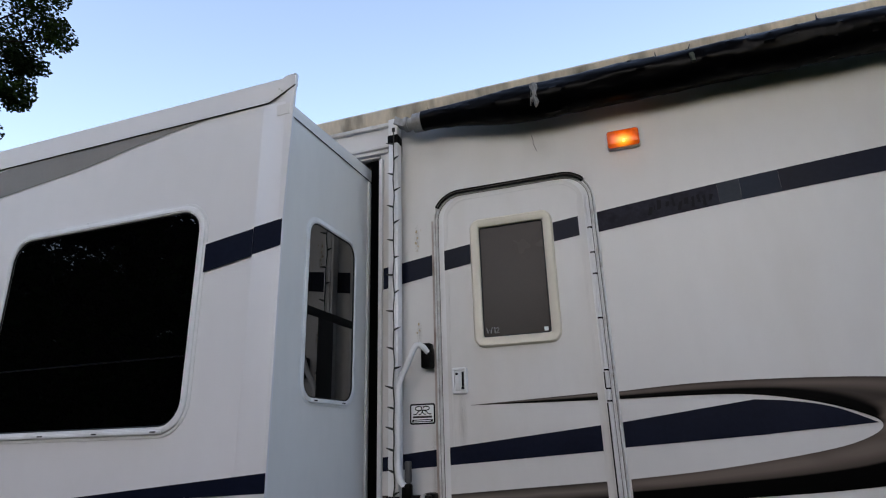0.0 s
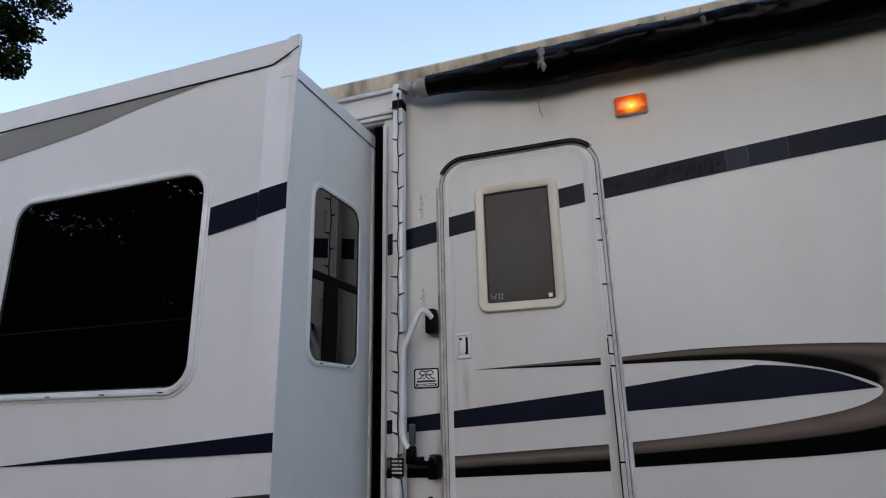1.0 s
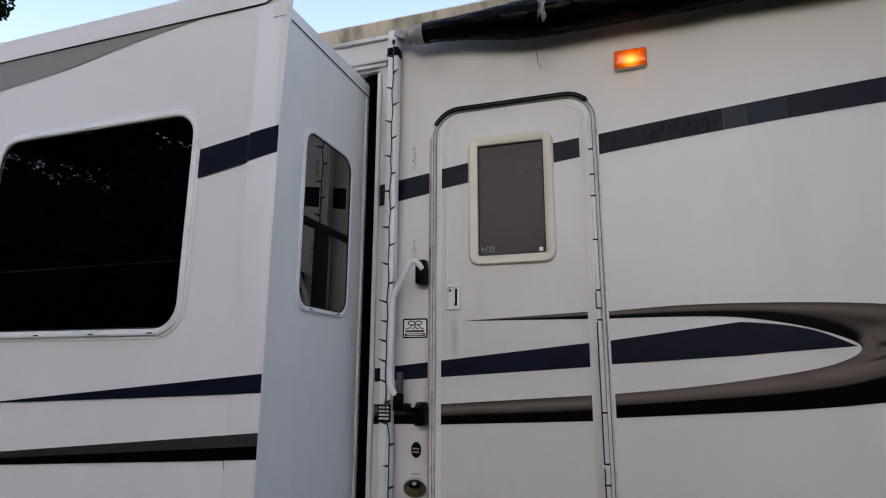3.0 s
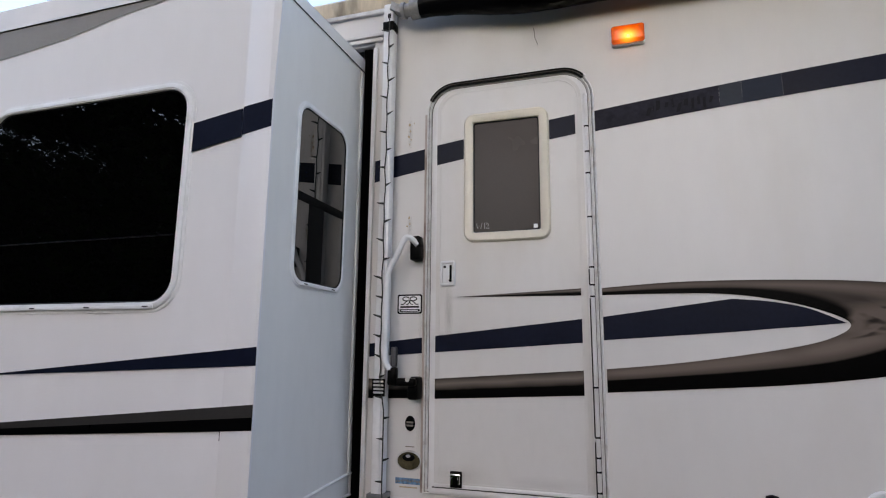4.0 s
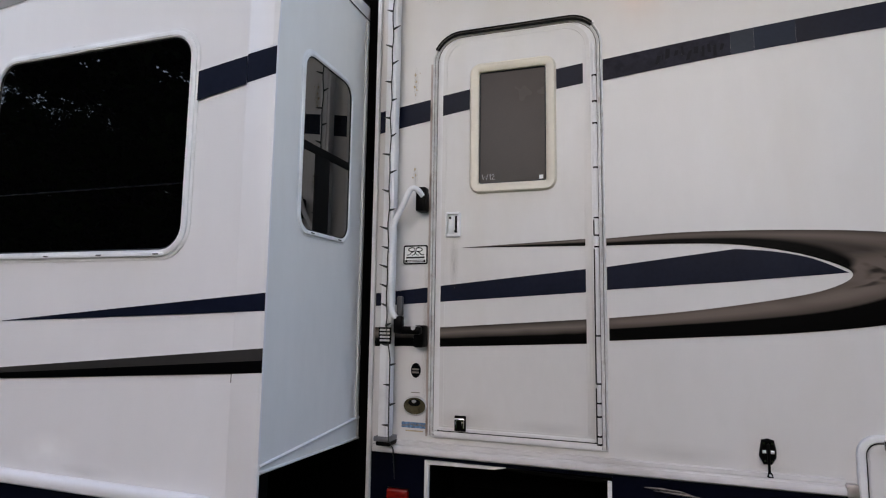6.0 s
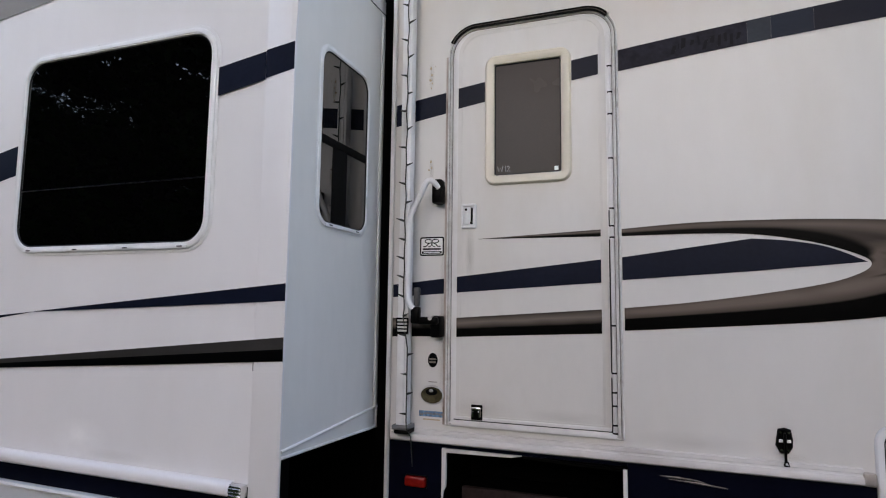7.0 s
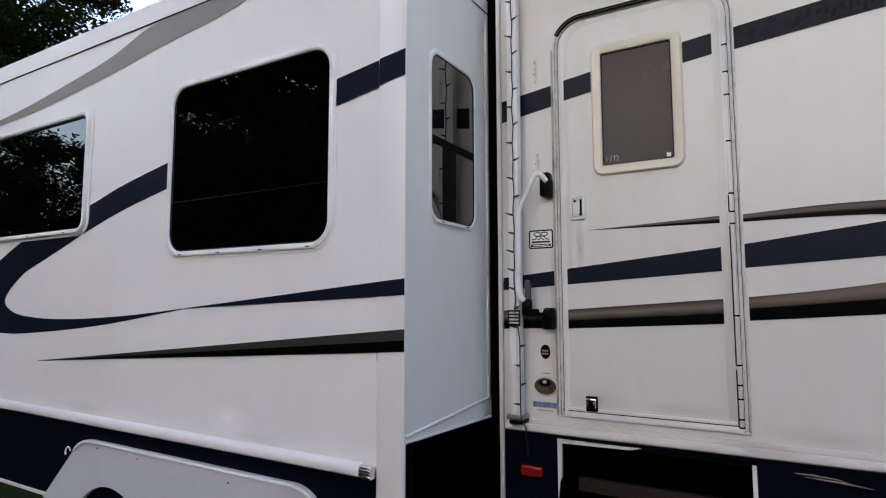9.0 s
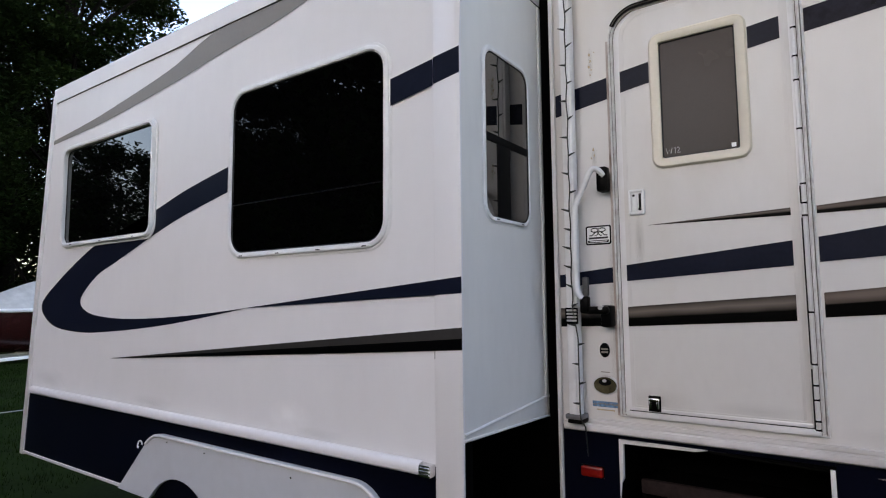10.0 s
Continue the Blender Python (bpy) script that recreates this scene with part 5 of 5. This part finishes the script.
part("strip", block(B(), -0.150, -0.028, 1.030, 1.056, 0.0008, 0.0016, 0), BLUEINK, lb, place=MAIN)
for k in range(11):
    v = 1.043 + rnd.uniform(-0.004, 0.004)
    part("text_bar", block(B(), -0.146 + 0.0108 * k, -0.140 + 0.0108 * k, v - 0.004, v + 0.004, 0.0016, 0.0021, 0), GREY, lb, place=MAIN)
part("wear_mark", block(B(), -0.130, -0.045, 1.014, 1.020, 0.0008, 0.0012, 0), shader("old_glue", (0.45, 0.36, 0.24), 0.6, spread=0.3, scale=40), lb, place=MAIN)
GLUE = shader("rusty_spots", (0.43, 0.34, 0.23), 0.7, spread=0.4, scale=40)
spots = thing("rust_spots", "small rusty spots on the wall beside the door", "stain")
for u, v, a in ((-0.115, 2.735, 0.006), (-0.110, 2.700, 0.005), (-0.118, 2.672, 0.007), (-0.106, 2.655, 0.004), (-0.112, 2.632, 0.004), (-0.108, 2.255, 0.006), (-0.104, 2.225, 0.005), (-0.118, 2.215, 0.004), (-0.09, 2.74, 0.003)):
    part("spot", slab(B(), [(u + a * rnd.uniform(0.5, 1.1) * math.cos(t), v + 1.6 * a * rnd.uniform(0.5, 1.1) * math.sin(t)) for t in [0.7 * q for q in range(9)]], 0.0006, 0.0012), GLUE, spots, place=MAIN, smooth=False)

# ---- marker light, emblem, holdback and hatch ----
mk = thing("marker_light", "red side marker light on the navy skirt", "light")
part("base", ring(B(), -0.214, 0.704, -0.100, 0.760, 0.010, None, [(0.0, 0.004), (0.001, 0.010), (0.005, 0.013)], fill=True), PLASTIC, mk, place=MAIN)
part("lens", ring(B(), -0.210, 0.708, -0.104, 0.756, 0.010, None, [(0.0, 0.012), (0.002, 0.024), (0.010, 0.028)], fill=True), REDLENS, mk, "red ribbed lens", place=MAIN)
em = thing("chrome_emblem", "thin chrome swoosh emblem on the navy skirt", "emblem")
for (a, za), (b, zb), wd in (((0.915, 0.872), (1.05, 0.866), 0.006), ((0.95, 0.862), (1.165, 0.848), 0.005), ((1.01, 0.872), (1.10, 0.856), 0.004)):
    part("blade", tube(B(), [(a, za, 0.006), ((a + b) / 2, (za + zb) / 2 + 0.003, 0.010), (b, zb, 0.006)], [0.0012, wd, 0.0012], 8), DULLCHROME, em, place=MAIN)
hb = thing("door_holdback", "black door holdback plate with a hanging bar", "holdback")
HB = MAIN @ Matrix.Translation((1.366, 1.052, 0)) @ Matrix.Diagonal((0.82, 0.82, 1, 1)) @ Matrix.Translation((-1.37, -1.055, 0))
part("plate", slab(B(), [(1.333, 1.03), (1.350, 0.995), (1.385, 0.995), (1.404, 1.025), (1.406, 1.06), (1.398, 1.105), (1.372, 1.112), (1.345, 1.105), (1.338, 1.065)], 0.001, 0.016, 0.006), PLASTIC, hb, place=HB)
for u, v in ((1.353, 1.092), (1.387, 1.092), (1.355, 1.012), (1.385, 1.012)):
    part("screw", tube(B(), [(u, v, 0.014), (u, v, 0.018)], 0.0055, 10), CHROME, hb, place=HB)
for u in (1.3535, 1.3875):
    part("clip", block(B(), u - 0.008, u + 0.008, 1.046, 1.060, 0.014, 0.020, 0.002), LABELW, hb, place=HB)
bm = block(B(), 1.365, 1.376, 0.955, 1.09, 0.014, 0.026, 0.003)
part("bar", bm, PLASTIC, hb, place=HB)
bm = tube(B(), [(1.360, 0.945, 0.034), (1.381, 0.945, 0.034), (1.376, 0.962, 0.030), (1.365, 0.962, 0.030), (1.360, 0.945, 0.034)], 0.004, 6)
part("pull_ring", bm, PLASTIC, hb, place=HB)
hatch = thing("baggage_hatch", "closed white baggage hatch with rounded frame", "hatch")
part("hatch_frame", ring(B(), *HATCH, 0.075, 0.02, [(0.0, 0.002), (0.001, 0.014), (0.006, 0.018), (0.022, 0.018), (0.028, 0.012), (0.029, 0.004)]), WHITEP, hatch, place=MAIN)
part("hatch_gap", ring(B(), 1.680, 0.47, 2.496, 1.116, 0.05, 0.01, [(0.0, 0.004), (0.008, 0.004)], fill=True), RUBBER, hatch, place=MAIN)
part("hatch_leaf", ring(B(), 1.690, 0.48, 2.486, 1.106, 0.045, 0.01, [(0.0, 0.002), (0.0, 0.010), (0.004, 0.014), (0.03, 0.014), (0.034, 0.012)], fill=True), GEL, hatch, place=MAIN)
part("thumb_latch", block(B(), 1.74, 1.80, 1.085, 1.125, 0.012, 0.024, 0.006), CHROME, hatch, place=MAIN)

# ---- smears and streaks ----
def smear_film(name, colour, amount, fine):
    m = bpy.data.materials.new(name)
    m.use_nodes = True
    n, l = m.node_tree.nodes, m.node_tree.links
    b = n["Principled BSDF"]
    b.inputs["Base Color"].default_value, b.inputs["Roughness"].default_value = (*colour, 1), 0.6
    uv, mp, gr, no = n.new("ShaderNodeUVMap"), n.new("ShaderNodeMapping"), n.new("ShaderNodeTexGradient"), n.new("ShaderNodeTexNoise")
    uv.uv_map = "UVMap"
    mp.inputs["Location"].default_value, mp.inputs["Scale"].default_value = (-1, -1, 0), (2, 2, 1)
    l.new(uv.outputs[0], mp.inputs[0])
    gr.gradient_type = "SPHERICAL"
    l.new(mp.outputs[0], gr.inputs[0])
    no.inputs["Scale"].default_value, no.inputs["Detail"].default_value = fine, 5
    l.new(uv.outputs[0], no.inputs["Vector"])
    mu, sc = n.new("ShaderNodeMath"), n.new("ShaderNodeMath")
    mu.operation = sc.operation = "MULTIPLY"
    l.new(gr.outputs["Fac"], mu.inputs[0])
    l.new(no.outputs[0], mu.inputs[1])
    l.new(mu.outputs[0], sc.inputs[0])
    sc.inputs[1].default_value = amount
    sc.use_clamp = True
    l.new(sc.outputs[0], b.inputs["Alpha"])
    return m


GRIME = smear_film("grey_grime_smear", (0.32, 0.30, 0.28), 0.22, 2)
YELLOW = smear_film("yellow_run_stain", (0.52, 0.43, 0.28), 0.45, 4)
for u0, u1, v0, v1, mat, host, place, w in (
        (-1.36, -1.02, 0.885, 0.945, GRIME, slide, FRONT, 0.0016), (-4.4, -3.8, 0.89, 1.05, GRIME, slide, FRONT, 0.0012), (-2.9, -2.4, 0.885, 0.97, GRIME, slide, FRONT, 0.0012),
        (0.075, 0.125, 1.66, 1.93, YELLOW, door, MAIN, 0.0125), (0.02, 0.30, 1.04, 1.14, GRIME, door, MAIN, 0.0122), (0.35, 0.74, 1.04, 1.11, GRIME, door, MAIN, 0.0122),
        (-0.125, -0.095, 2.60, 2.78, YELLOW, trailer, MAIN, 0.0004), (-0.12, -0.09, 2.15, 2.28, YELLOW, trailer, MAIN, 0.0004), (-0.06, -0.008, 1.0, 1.9, YELLOW, trailer, MAIN, 0.0004),
        (-0.16, 0.16, 3.08, 3.30, GRIME, trailer, MAIN, 0.0005), (0.45, 0.65, 2.98, 3.25, GRIME, trailer, MAIN, 0.0005), (0.80, 1.30, 0.965, 1.06, GRIME, trailer, MAIN, 0.0005),
        (1.32, 1.46, 0.965, 1.01, GRIME, trailer, MAIN, 0.0005)):
    bm = B()
    layer = bm.loops.layers.uv.new("UVMap")
    f = bm.faces.new([bm.verts.new((u, v, w)) for u, v in ((u0, v0), (u1, v0), (u1, v1), (u0, v1))])
    for lp, q in zip(f.loops, ((0, 0), (1, 0), (1, 1), (0, 1))):
        lp[layer].uv = q
    part("smear", bm, mat, host, place=place, smooth=False)
